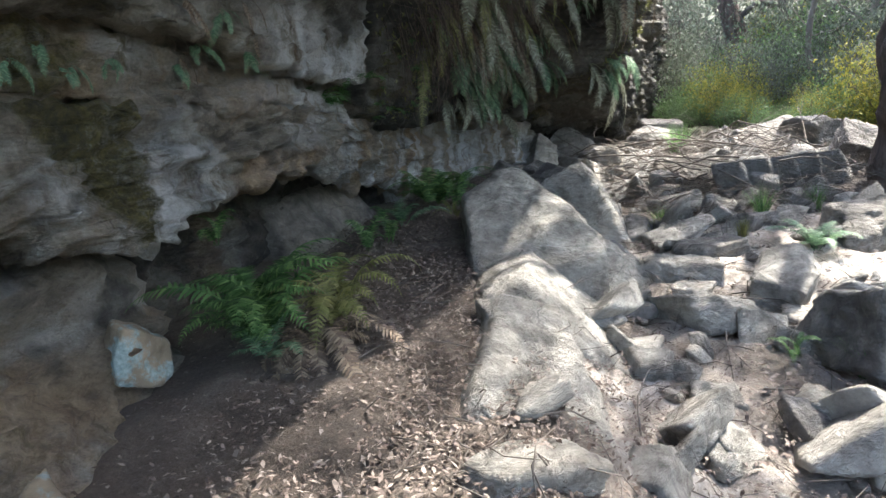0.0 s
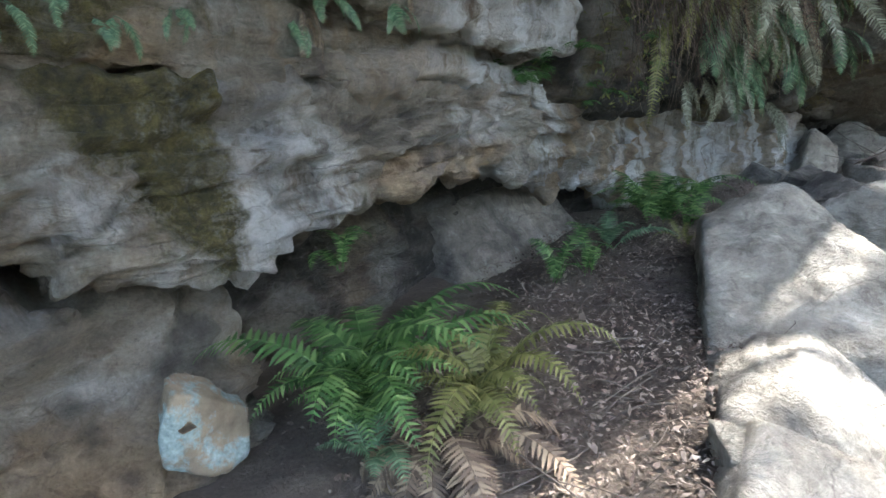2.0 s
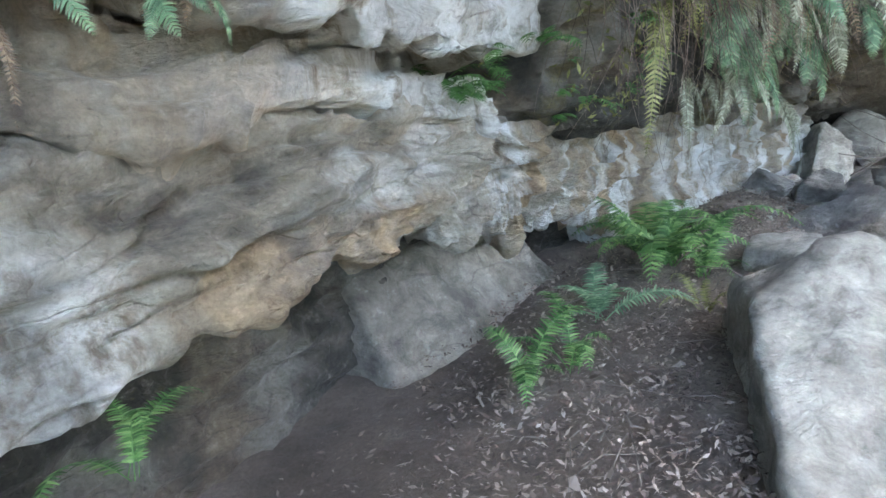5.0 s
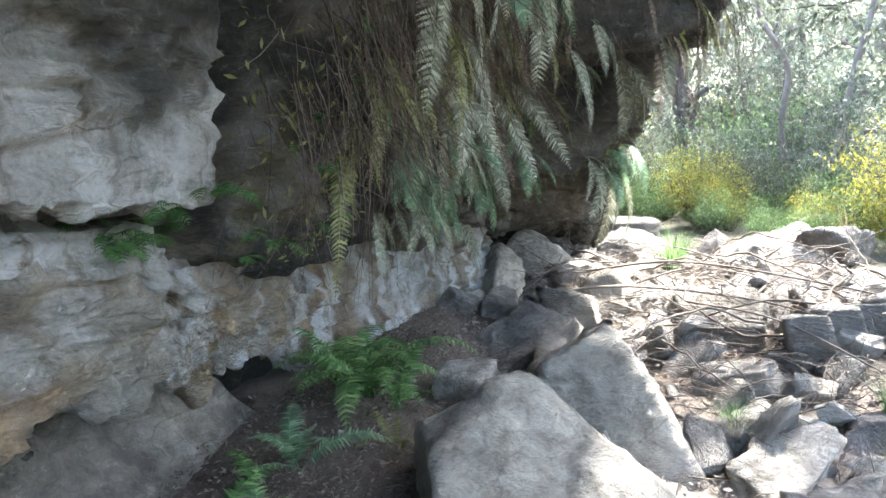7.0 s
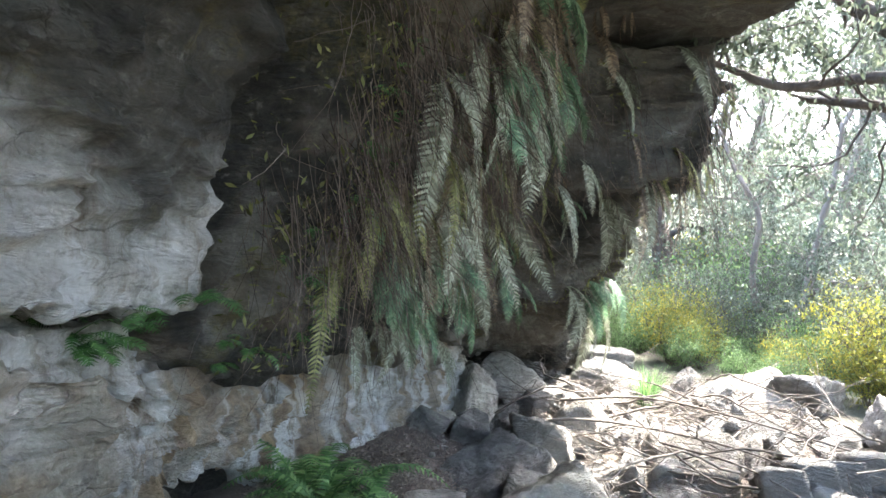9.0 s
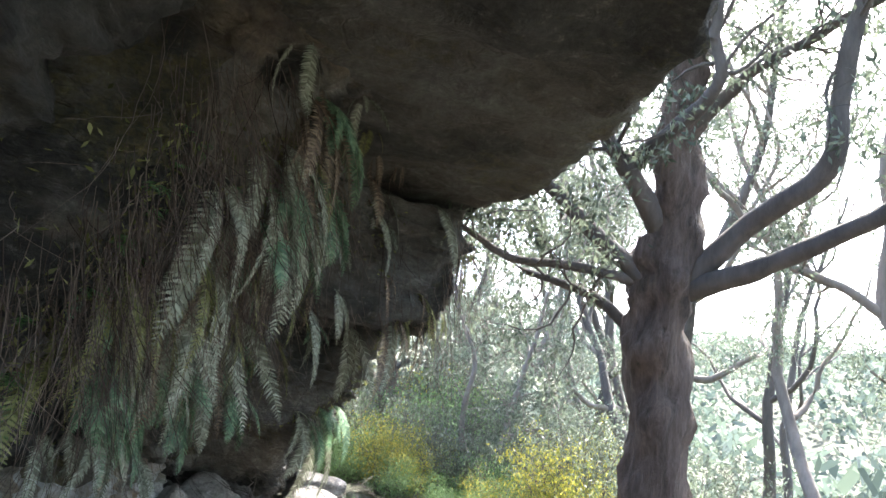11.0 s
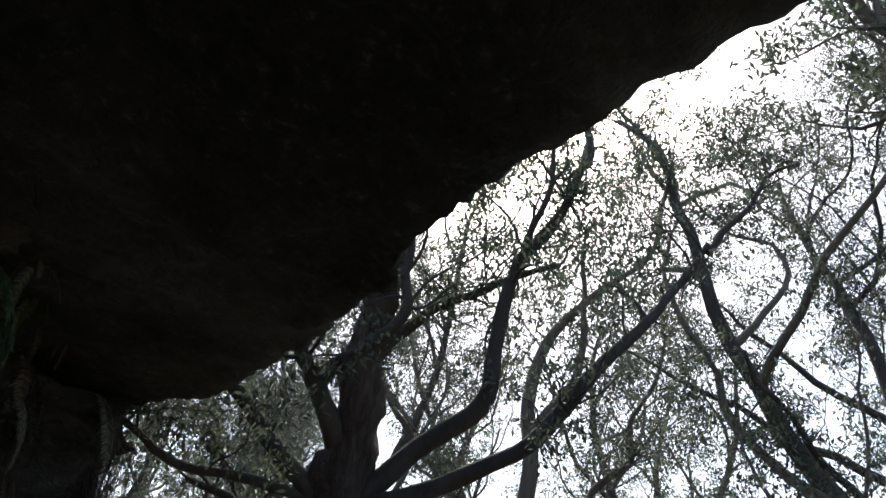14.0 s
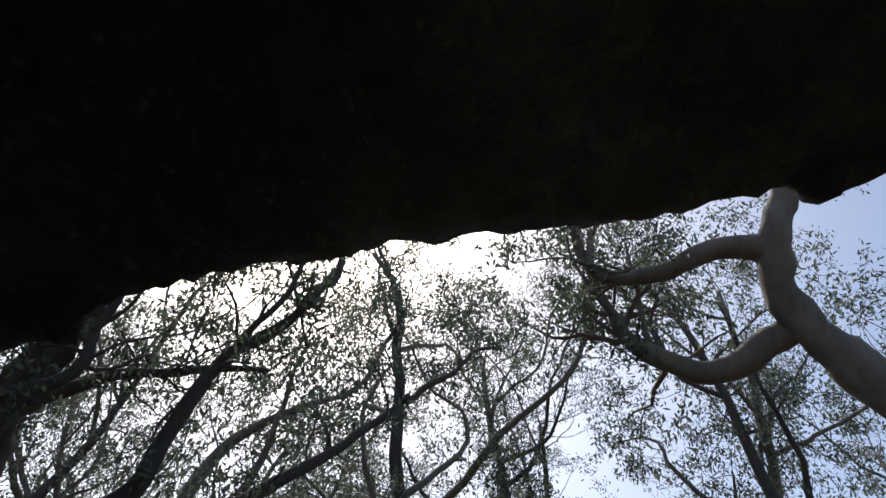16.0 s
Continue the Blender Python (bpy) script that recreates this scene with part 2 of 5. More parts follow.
def soil():
    m, t, b = material("brown_soil")
    o = scaled(t)
    c = ramp(t, cloud(t, o, 2.0, 8, 0.65), [(0.3, (0.048, 0.037, 0.029)), (0.55, (0.11, 0.088, 0.07)), (0.75, (0.2, 0.165, 0.135))])
    c = mix(t, attr(t, "dust"), c, ramp(t, cloud(t, o, 5.0, 8, 0.65), [(0.32, (0.17, 0.145, 0.12)), (0.5, (0.36, 0.32, 0.275)), (0.7, (0.56, 0.52, 0.47))]))
    c = mix(t, attr(t, "far"), c, ramp(t, cloud(t, o, 0.25, 8), [(0.35, (0.03, 0.034, 0.02)), (0.7, (0.07, 0.072, 0.045))]))
    fine = cloud(t, o, 55.0, 8, 0.75)
    c = mix(t, 0.45, c, ramp(t, fine, [(0.25, (0.05, 0.05, 0.05)), (0.75, (0.95, 0.95, 0.95))]), "OVERLAY")
    t.links.new(c, b.inputs["Base Color"])
    b.inputs["Roughness"].default_value = 0.95
    relief(t, b, times(t, fine, cloud(t, o, 13.0, 6), "ADD"), 0.9, 0.03)
    return m


def leafy(name, stops, through_light=0.35, rough_value=0.55, scale=3.0):
    """Leaf stuff: colour varies from leaf to leaf and along it, and some light comes through."""
    m, t, b = material(name)
    g = t.nodes.new("ShaderNodeNewGeometry")
    o = scaled(t)
    v = times(t, times(t, g.outputs["Random Per Island"], 0.6), times(t, cloud(t, o, scale, 4), 0.4), "ADD")
    c = ramp(t, v, stops)
    t.links.new(c, b.inputs["Base Color"])
    b.inputs["Roughness"].default_value = rough_value
    tr = t.nodes.new("ShaderNodeBsdfTranslucent")
    t.links.new(c, tr.inputs["Color"])
    mx = t.nodes.new("ShaderNodeMixShader")
    mx.inputs[0].default_value = through_light
    t.links.new(b.outputs[0], mx.inputs[1])
    t.links.new(tr.outputs[0], mx.inputs[2])
    t.links.new(mx.outputs[0], t.nodes["Material Output"].inputs[0])
    return m


def bark(name, low, high, scale=6.0, depth=0.03):
    m, t, b = material(name)
    o = scaled(t, (1, 1, 0.22))
    big = cloud(t, o, scale, 8, 0.7)
    c = ramp(t, big, [(0.32, low), (0.68, high)])
    c = mix(t, times(t, cloud(t, scaled(t), 1.3, 3), 0.5), c, tuple(0.5 * (a + d) for a, d in zip(low, (0.1, 0.08, 0.07))))
    t.links.new(c, b.inputs["Base Color"])
    b.inputs["Roughness"].default_value = 0.9
    relief(t, b, big, 0.9, depth)
    return m


STONE = cliff_stone()
GREY = boulder_stone("grey_sandstone", (0.15, 0.137, 0.112), (0.33, 0.31, 0.265), (0.5, 0.475, 0.415))
# dark stone, darkened further to hold tree shade on the far rubble
DARK = boulder_stone("dark_sandstone", (0.055, 0.053, 0.047), (0.145, 0.138, 0.125), (0.26, 0.245, 0.22))
BROWN = boulder_stone("brown_grey_sandstone", (0.09, 0.078, 0.062), (0.21, 0.19, 0.158), (0.35, 0.32, 0.27))
SOIL = soil()
FERN = leafy("fern_green", [(0.2, (0.022, 0.06, 0.018)), (0.5, (0.075, 0.17, 0.05)), (0.85, (0.24, 0.37, 0.13))], 0.45)
FERN_BLUE = leafy("fern_blue_green", [(0.2, (0.055, 0.11, 0.065)), (0.5, (0.11, 0.2, 0.11)), (0.85, (0.24, 0.35, 0.2))])
FERN_OLIVE = leafy("fern_olive", [(0.2, (0.06, 0.06, 0.018)), (0.5, (0.14, 0.15, 0.045)), (0.85, (0.27, 0.27, 0.1))])
FERN_DEAD = leafy("fern_dead", [(0.2, (0.05, 0.036, 0.027)), (0.5, (0.14, 0.1, 0.07)), (0.85, (0.29, 0.225, 0.155))], 0.2, 0.8)
FERN_GREY = leafy("fern_grey_dry", [(0.2, (0.1, 0.1, 0.07)), (0.5, (0.2, 0.21, 0.15)), (0.85, (0.38, 0.4, 0.31))], 0.25, 0.75)
ROOTS = leafy("dry_roots", [(0.2, (0.035, 0.025, 0.02)), (0.5, (0.11, 0.08, 0.064)), (0.85, (0.24, 0.195, 0.16))], 0.1, 0.9)
GUM = leafy("gum_leaves", [(0.2, (0.05, 0.062, 0.042)), (0.55, (0.1, 0.122, 0.085)), (0.9, (0.2, 0.23, 0.165))], 0.45)
SCRUB = leafy("scrub_leaves", [(0.2, (0.055, 0.1, 0.04)), (0.55, (0.12, 0.2, 0.075)), (0.9, (0.23, 0.32, 0.14))], 0.5)
YELLOW = leafy("yellow_scrub_leaves", [(0.2, (0.09, 0.12, 0.03)), (0.55, (0.22, 0.22, 0.04)), (0.9, (0.42, 0.36, 0.05))], 0.5)
FAR = leafy("far_leaves", [(0.2, (0.045, 0.06, 0.045)), (0.55, (0.09, 0.115, 0.09)), (0.9, (0.15, 0.18, 0.145))], 0.45, 0.8, 0.1)
LITTER = leafy("leaf_litter_brown", [(0.15, (0.04, 0.03, 0.025)), (0.45, (0.12, 0.088, 0.07)), (0.68, (0.22, 0.175, 0.145)), (0.95, (0.33, 0.29, 0.25))], 0.1, 0.8)
BARK_RED = bark("rough_red_brown_bark", (0.035, 0.025, 0.02), (0.2, 0.145, 0.12), 13.0, 0.14)
BARK_DARK = bark("dark_bark", (0.035, 0.03, 0.027), (0.11, 0.095, 0.085))
BARK_PALE = bark("pale_gum_bark", (0.1, 0.085, 0.072), (0.26, 0.22, 0.19), 4.0, 0.02)
STICK = bark("grey_dead_wood", (0.045, 0.037, 0.03), (0.17, 0.145, 0.12), 12.0, 0.006)

# ---- ground ----
def ground():
    k = np.linspace(-1, 1, 420)
    a = 1.3 * np.sinh(6.0 * k)
    gx, gy = np.meshgrid(0.6 + a, 4.2 + a, indexing="ij")
    x, y = gx.ravel(), gy.ravel()
    z = ground_z(x, y)
    p = np.stack([x, y, z * 0], 1)
    far = np.hypot(x - 0.6, y - 4.2)
    near = 1 - ease(12, 25, far)
    stony = ease(0.2, 0.9, x - 0.04 * (y - 3))
    z = z + near * (0.035 * rough(p, 0.6, 4, 3) + (0.012 + 0.03 * stony) * rough(p, 0.14, 3, 9)) + (1 - near) * 0.5 * rough(p, 9.0, 3, 4)
    me = make_mesh("ground", np.stack([x, y, z], 1), grid_faces(420, 420), SOIL)
    paint(me, "dust", np.clip(stony * (0.9 + 0.6 * rough(p, 0.7, 3, 5)), 0, 1) * (1 - ease(2.8, 4.2, x)) * (1 - ease(5.6, 7.2, y)))
    paint(me, "far", ease(4, 9, far))
    tagged(new("ground", me), "brown leaf-strewn soil falling away to a wooded valley", "ground", kind="structure")


ground()


# ---- the rock wall: stone beds stacked one over another ----
def knots(table):
    xs, ys = zip(*table)
    return lambda s: np.interp(s, xs, ys)


def bed(name, s0, s1, low, high, foot, head, label, back=-1.3, bow=0.08, curl=1.0, step=0.03, coarse=0.07, under=0.12, taper=0.25, strata=0.04, seed=0, stain=None, ledge=1.0, teeth=None, detail=1.0):
    """A stone bed from s0 to s1: low and high are the heights of its lower and upper edge, foot and head how far these stand out."""
    s = np.arange(s0, s1 + step, step)
    close = taper * np.linspace(0, 1, 26) ** 2
    s = np.unique(np.round(np.concatenate([s[(s > s0 + taper) & (s < s1 - taper)], s0 + close, s1 - close]), 5))
    lo, hi, fo, he = low(s), high(s), foot(s), head(s)
    if teeth:
        # cusps of stone hanging from the lower edge
        wave = s / 0.2 + 0.8 * rough(np.stack([s, s * 0, s * 0 + 3], 1), 0.5, 3, seed + 2)
        lo = lo + teeth(s) * (np.abs(np.sin(math.pi * wave)) - 0.35)
    # cross-section: in along the underside, up the face, back over the top
    tall = float(np.max(np.hypot(hi - lo, he - fo)))
    k1, k2, k3 = 22, max(14, int(tall / step)), 8
    u1, u2, u3 = np.linspace(0, 1, k1) ** 0.5, np.linspace(0, 1, k2 + 2)[1:-1], np.linspace(0, 1, k3) ** 2
    S, nn, zz = [], [], []
    shape = np.clip(np.minimum(s - s0, s1 - s) / taper, 0, 1) ** 0.5
    wob = rough(np.stack([s, s * 0, s * 0 + seed], 1), 0.5, 3, seed) * 0.04
    for u in u1:
        nn.append(back + (fo - back) * u), zz.append(lo + under * (1 - u) ** 1.5 + wob)
    for u in u2:
        nn.append(fo + (he - fo) * u ** curl + bow * np.sin(math.pi * u)), zz.append(lo + (hi - lo) * u + wob)
    for u in u3:
        nn.append(he + (back - he) * u), zz.append(hi + 0 * u + wob)
    nn, zz = np.array(nn).T, np.array(zz).T
    nn = back + (nn - back) * shape[:, None]
    # round the edges a little
    for _ in range(3):
        nn[:, 1:-1] = 0.25 * nn[:, :-2] + 0.5 * nn[:, 1:-1] + 0.25 * nn[:, 2:]
        zz[:, 1:-1] = 0.25 * zz[:, :-2] + 0.5 * zz[:, 1:-1] + 0.25 * zz[:, 2:]
    S = np.repeat(s[:, None], nn.shape[1], 1)
    P = np.stack([ORIGIN[0] + ALONG[0] * S + OUT[0] * nn, ORIGIN[1] + ALONG[1] * S + OUT[1] * nn, zz], -1)
    du, dv = np.gradient(P, axis=0), np.gradient(P, axis=1)
    nrm = np.cross(dv, du)
    nrm /= np.linalg.norm(nrm, axis=2)[..., None] + 1e-9
    flat = P.reshape(-1, 3)
    way = np.stack([S.ravel(), nn.ravel(), zz.ravel()], 1)
    layers = rough(way, (0.9, 0.9, 0.085), 3, seed + 5)
    ledges = np.abs(rough(way, (0.35, 0.35, 0.12), 3, seed + 11))
    pits = np.clip(rough(way, (0.16, 0.16, 0.1), 2, seed + 21) - 0.55, 0, 1)
    sharp = np.abs(rough(way, (0.5, 0.5, 0.2), 4, seed + 41))
    d = coarse * rough(way, 0.5, 4, seed) + detail * (strata * layers - 0.07 * (0.4 - np.clip(ledges, 0, 0.4)) - 0.16 * pits + 0.01 * rough(way, 0.06, 2, seed + 31) + 0.1 * (sharp - 0.3) - 0.035 * ease(0.1, 0.02, np.abs(rough(way, (0.7, 0.7, 0.22), 4, seed + 51))))
    # weathered shelves: each one stands out at its lower lip and is cut back beneath
    for k, (tall_step, deep) in enumerate(((0.21, 0.085), (0.085, 0.03))):
        phase = way[:, 2] / tall_step + 0.9 * rough(way, (0.7, 0.7, 0.35), 4, seed + 61 + 9 * k)
        up = phase - np.floor(phase)
        there = ease(-0.15, 0.45, rough(way, (0.55, 0.55, 0.3), 3, seed + 71 + 9 * k))
        d = d + ledge * deep * there * (ease(0.0, 0.16, up) * (1 - up) ** 0.8 - 0.35)
    calm = np.clip(np.minimum(S - s0, s1 - S).ravel() / (taper * 1.3), 0, 1)
    d = d * (0.2 + 0.8 * calm)
    flat = flat + nrm.reshape(-1, 3) * d[:, None]
    me = make_mesh(name, flat, grid_faces(*S.shape), STONE)
    marks = dict(pale=0.0, rust=0.0, moss=0.0, stain_shade=0.0)
    if stain:
        marks.update(stain(S.ravel(), nn.ravel(), zz.ravel(), way))
    for k, v in marks.items():
        paint(me, k, np.clip(v + np.zeros(len(flat)), 0, 1))
    return tagged(new(name, me), label, "rock wall", kind="structure")


def patch(s, z, s_mid, z_mid, ws, wz, w, seed, edge=0.45):
    """A blot with a ragged outline."""
    r = np.hypot((s - s_mid) / ws, (z - z_mid) / wz) + 0.5 * rough(w, 0.22, 4, seed)
    return 1 - ease(1 - edge, 1 + edge * 0.3, r)


def runs(s, z, w, seed, width=0.09):
    """Streaks left by water running down."""
    q = np.stack([s + 0.05 * z, s * 0, z * 0.02], 1)
    return ease(-0.1, 0.25, rough(q, width, 3, seed))


def main_stain(s, n, z, w):
    streaky = ease(1.8, 2.6, s) * (1 - ease(6.6, 7.0, s))
    white = ease(-0.45, 0.3, rough(np.stack([s + 0.12 * z, s * 0, z * 0.05], 1), 0.12, 3, 40))
    pale = streaky * (0.1 + 0.9 * white) + (1 - streaky) * 0.45 * ease(0.1, 0.55, rough(w, (0.5, 0.5, 0.25), 4, 41)) + patch(s, z, 0.4, 1.1, 0.32, 0.3, w, 42) * 0.8
    rust = streaky * (1 - white) * (0.15 + 0.55 * runs(s, z, w, 47, 0.1)) + patch(s, z, 1.25, 1.08, 0.6, 0.12, w, 43) * 0.9 + 0.45 * ease(0.1, 0.6, rough(w, 0.4, 4, 44))
    # moss spreads from the seam and narrows downward to a straight edge
    left = np.interp(z, [0.86, 1.65], [0.06, -0.42]) + 0.09 * rough(w, 0.2, 4, 45)
    moss = ease(-0.1, 0.16, s - left) * (1 - ease(0.17, 0.22, s + 0.03 * rough(w, 0.1, 3, 48))) * (0.85 + 0.3 * ease(-0.4, 0.5, rough(w, 0.22, 4, 49)))
    moss = moss + 0.4 * ease(0.35, 0.8, rough(w, 0.3, 4, 38)) * (1 - ease(-0.3, 0.4, s))
    return dict(pale=pale, rust=rust, moss=moss, stain_shade=0.5 * ease(0.5, 0.9, rough(w, 0.3, 4, 46)))


def band_stain(s, n, z, w):
    return dict(pale=ease(0.7, 1.2, s) * (0.65 + 0.35 * runs(s, z, w, 50, 0.2)), rust=0.7 * runs(s, z, w, 51, 0.15) * (1 - ease(1.2, 1.7, s)),
                moss=0.8 * (1 - ease(0.3, 1.0, s)) * ease(-0.1, 0.4, rough(w, 0.3, 4, 52)), stain_shade=0.2 * ease(0.2, 0.7, rough(w, 0.3, 4, 53)))


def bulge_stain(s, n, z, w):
    # dark tone takes over above about 1.8 m, along a ragged edge
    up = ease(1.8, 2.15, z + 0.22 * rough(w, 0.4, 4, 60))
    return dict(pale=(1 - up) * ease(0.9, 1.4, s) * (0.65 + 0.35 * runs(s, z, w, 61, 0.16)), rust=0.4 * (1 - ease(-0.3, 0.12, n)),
                moss=0.7 * ease(2.45, 2.7, s + 0.15 * rough(w, 0.3, 3, 62)) + 0.3 * ease(0.3, 0.7, rough(w, 0.3, 4, 63)), stain_shade=up * (0.86 + 0.14 * ease(-0.3, 0.3, rough(w, 0.3, 4, 64))))


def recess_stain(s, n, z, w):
    # dark tone over the whole face, strongest in noise patches
    return dict(pale=0.25 * runs(s, z, w, 70), rust=0.9 * ease(-0.2, 0.4, rough(w, 0.5, 4, 71)), moss=0.6 * ease(0.1, 0.5, rough(w, 0.35, 4, 72)), stain_shade=0.55 + 0.45 * ease(-0.2, 0.3, rough(w, 0.4, 4, 73)))


def roof_stain_shade(s, n, z, w):
    # rust and moss are stains; the heavy dark tone paints the roof's shade
    return dict(pale=0.0, rust=0.35 * ease(0.1, 0.6, rough(w, 0.7, 4, 80)), moss=0.3 * ease(0.2, 0.6, rough(w, 0.6, 4, 81)), stain_shade=0.75 + 0.25 * ease(-0.2, 0.5, rough(w, 0.8, 4, 82)))


flat_line = lambda v: (lambda s: np.interp(s, [0, 1], [v, v]))
seam = knots([(-7, 1.7), (-0.4, 1.64), (0.4, 1.52), (1.4, 1.45), (1.9, 1.39), (2.3, 1.31), (3.2, 1.26), (3.8, 1.15), (4.7, 1.07), (5.4, 0.98), (6.3, 0.84), (7.5, 0.7)])
# the heavy dark tone here paints the hollow's shade into the stone
bed("wall_base", -7, 20, flat_line(-0.8), flat_line(1.5), flat_line(-0.78), flat_line(-0.7), "brown stone at the back of a low hollow, shade darkened into its colour", back=-1.6, bow=0.0, coarse=0.08, seed=1,
    stain=lambda s, n, z, w: dict(rust=0.7 * ease(-0.2, 0.4, rough(w, 0.4, 4, 30)), pale=0.2 * ease(0.2, 0.5, rough(w, 0.3, 4, 31)), stain_shade=0.6 + 0.35 * ease(-0.3, 0.3, rough(w, 0.35, 4, 32)), moss=0.0))
bed("wall_foot", -7, 0.5, flat_line(-0.5), knots([(-7, 0.9), (-1, 0.95), (0.1, 0.8), (0.5, 0.6)]), knots([(-7, 0.2), (-0.8, 0.06), (0.1, -0.12), (0.5, -0.4)]), knots([(-7, 0.0), (-0.8, -0.12), (0.1, -0.22), (0.5, -0.5)]),
    "brown stone foot of the wall beside the soil", coarse=0.16, seed=2,
    stain=lambda s, n, z, w: dict(rust=0.12 + 0.75 * patch(s, z, -0.75, 0.3, 0.85, 0.35, w, 34), pale=0.3 * ease(0.1, 0.5, rough(w, 0.4, 4, 35)), stain_shade=0.8 * ease(-0.1, 0.4, rough(w, 0.3, 4, 36)), moss=0.25 * ease(0.2, 0.6, rough(w, 0.3, 4, 37))))
bed("wall_main", -5, 7.3, knots([(-7, 1.0), (-0.9, 1.1), (-0.4, 1.1), (-0.2, 0.93), (0.1, 0.86), (0.3, 0.88), (0.5, 0.97), (1.0, 1.0), (1.8, 0.97), (2.4, 0.84), (2.9, 0.72), (3.5, 0.6), (4.0, 0.4), (4.5, 0.05), (7.3, -0.3)]), seam,
    knots([(-7, 0.1), (-0.5, -0.02), (0.1, 0.02), (1.0, 0.0), (1.7, -0.05), (2.3, -0.2), (2.9, -0.3), (3.7, -0.42), (4.3, -0.35), (5.2, 0.0), (6.3, 0.35), (7.3, 0.5)]),
    knots([(-7, 0.08), (-0.5, 0.0), (1.0, 0.02), (2.3, 0.02), (3.0, 0.0), (3.7, -0.15), (4.3, -0.15), (5.2, 0.0), (6.3, 0.3), (7.3, 0.5)]),
    "grey weathered sandstone face with pits, moss and pale water streaks", back=-0.9, coarse=0.05, bow=0.05, step=0.016, under=0.2, seed=3, stain=main_stain, teeth=lambda s: 0.09 * ease(1.4, 2.2, s) * (1 - ease(3.6, 4.2, s)))
bed("wall_band", -5, 2.55, lambda s: seam(s) + 0.0, knots([(-7, 2.2), (-0.1, 2.02), (1.0, 1.8), (1.5, 1.66), (2.0, 1.62), (2.4, 1.5)]), knots([(-7, 0.1), (0, 0.06), (2.3, 0.06), (2.55, -0.1)]), knots([(-7, 0.0), (0, -0.05), (2.55, -0.08)]),
    "smooth pale stone band above a thin seam", back=-0.9, coarse=0.03, bow=0.03, under=0.03, taper=0.15, step=0.018, seed=4, stain=band_stain, ledge=0.45)
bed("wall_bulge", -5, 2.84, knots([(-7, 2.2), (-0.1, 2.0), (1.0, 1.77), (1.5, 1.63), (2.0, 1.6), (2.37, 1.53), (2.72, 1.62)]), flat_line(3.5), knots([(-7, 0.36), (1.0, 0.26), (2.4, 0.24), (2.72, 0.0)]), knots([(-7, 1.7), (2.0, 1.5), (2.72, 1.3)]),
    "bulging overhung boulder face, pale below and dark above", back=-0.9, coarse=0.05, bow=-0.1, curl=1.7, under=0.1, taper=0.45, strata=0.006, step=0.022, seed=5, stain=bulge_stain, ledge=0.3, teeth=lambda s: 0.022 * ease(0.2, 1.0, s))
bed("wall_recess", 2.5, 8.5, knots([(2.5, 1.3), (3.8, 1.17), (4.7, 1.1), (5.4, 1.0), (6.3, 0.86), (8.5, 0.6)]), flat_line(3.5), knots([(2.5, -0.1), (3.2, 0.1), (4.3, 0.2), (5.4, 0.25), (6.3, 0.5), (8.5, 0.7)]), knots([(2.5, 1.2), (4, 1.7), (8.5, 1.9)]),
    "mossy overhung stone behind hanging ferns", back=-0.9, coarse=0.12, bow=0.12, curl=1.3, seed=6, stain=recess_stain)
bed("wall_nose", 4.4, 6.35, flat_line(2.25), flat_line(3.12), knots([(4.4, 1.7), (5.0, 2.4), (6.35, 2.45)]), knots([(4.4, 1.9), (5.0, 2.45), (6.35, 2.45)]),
    "jutting block of dark stone under the overhang", back=0.2, coarse=0.07, bow=0.08, under=-0.35, taper=0.4, seed=7, stain=roof_stain_shade)
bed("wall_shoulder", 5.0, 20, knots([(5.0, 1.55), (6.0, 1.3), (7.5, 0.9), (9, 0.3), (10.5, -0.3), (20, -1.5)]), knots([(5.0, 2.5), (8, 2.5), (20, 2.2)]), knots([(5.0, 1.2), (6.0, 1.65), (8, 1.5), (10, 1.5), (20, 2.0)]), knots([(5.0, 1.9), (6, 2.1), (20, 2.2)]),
    "dark rounded stone shoulder farther along the wall", back=-0.6, coarse=0.12, bow=0.12, under=-0.15, taper=0.7, seed=8, stain=roof_stain_shade)
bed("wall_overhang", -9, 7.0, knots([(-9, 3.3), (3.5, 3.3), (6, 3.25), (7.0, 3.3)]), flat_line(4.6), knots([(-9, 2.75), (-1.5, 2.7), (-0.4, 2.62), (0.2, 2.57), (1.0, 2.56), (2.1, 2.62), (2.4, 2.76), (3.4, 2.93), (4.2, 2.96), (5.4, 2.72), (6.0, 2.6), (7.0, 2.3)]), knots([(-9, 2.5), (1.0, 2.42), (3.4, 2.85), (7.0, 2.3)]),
    "great sandstone overhang roofing the path, its shade put into its colour", back=-1.6, coarse=0.03, bow=0.03, under=-0.15, taper=0.6, step=0.04, seed=9, stain=roof_stain_shade, ledge=0.6, detail=0.6)
# unseen block, added so no light leaks in behind the beds
bed("wall_behind", -9, 14, flat_line(-1.2), flat_line(4.7), flat_line(-1.0), flat_line(-1.2), "unseen solid stone added to close the back of the overhang", back=-5, coarse=0.1, step=0.15, seed=10)


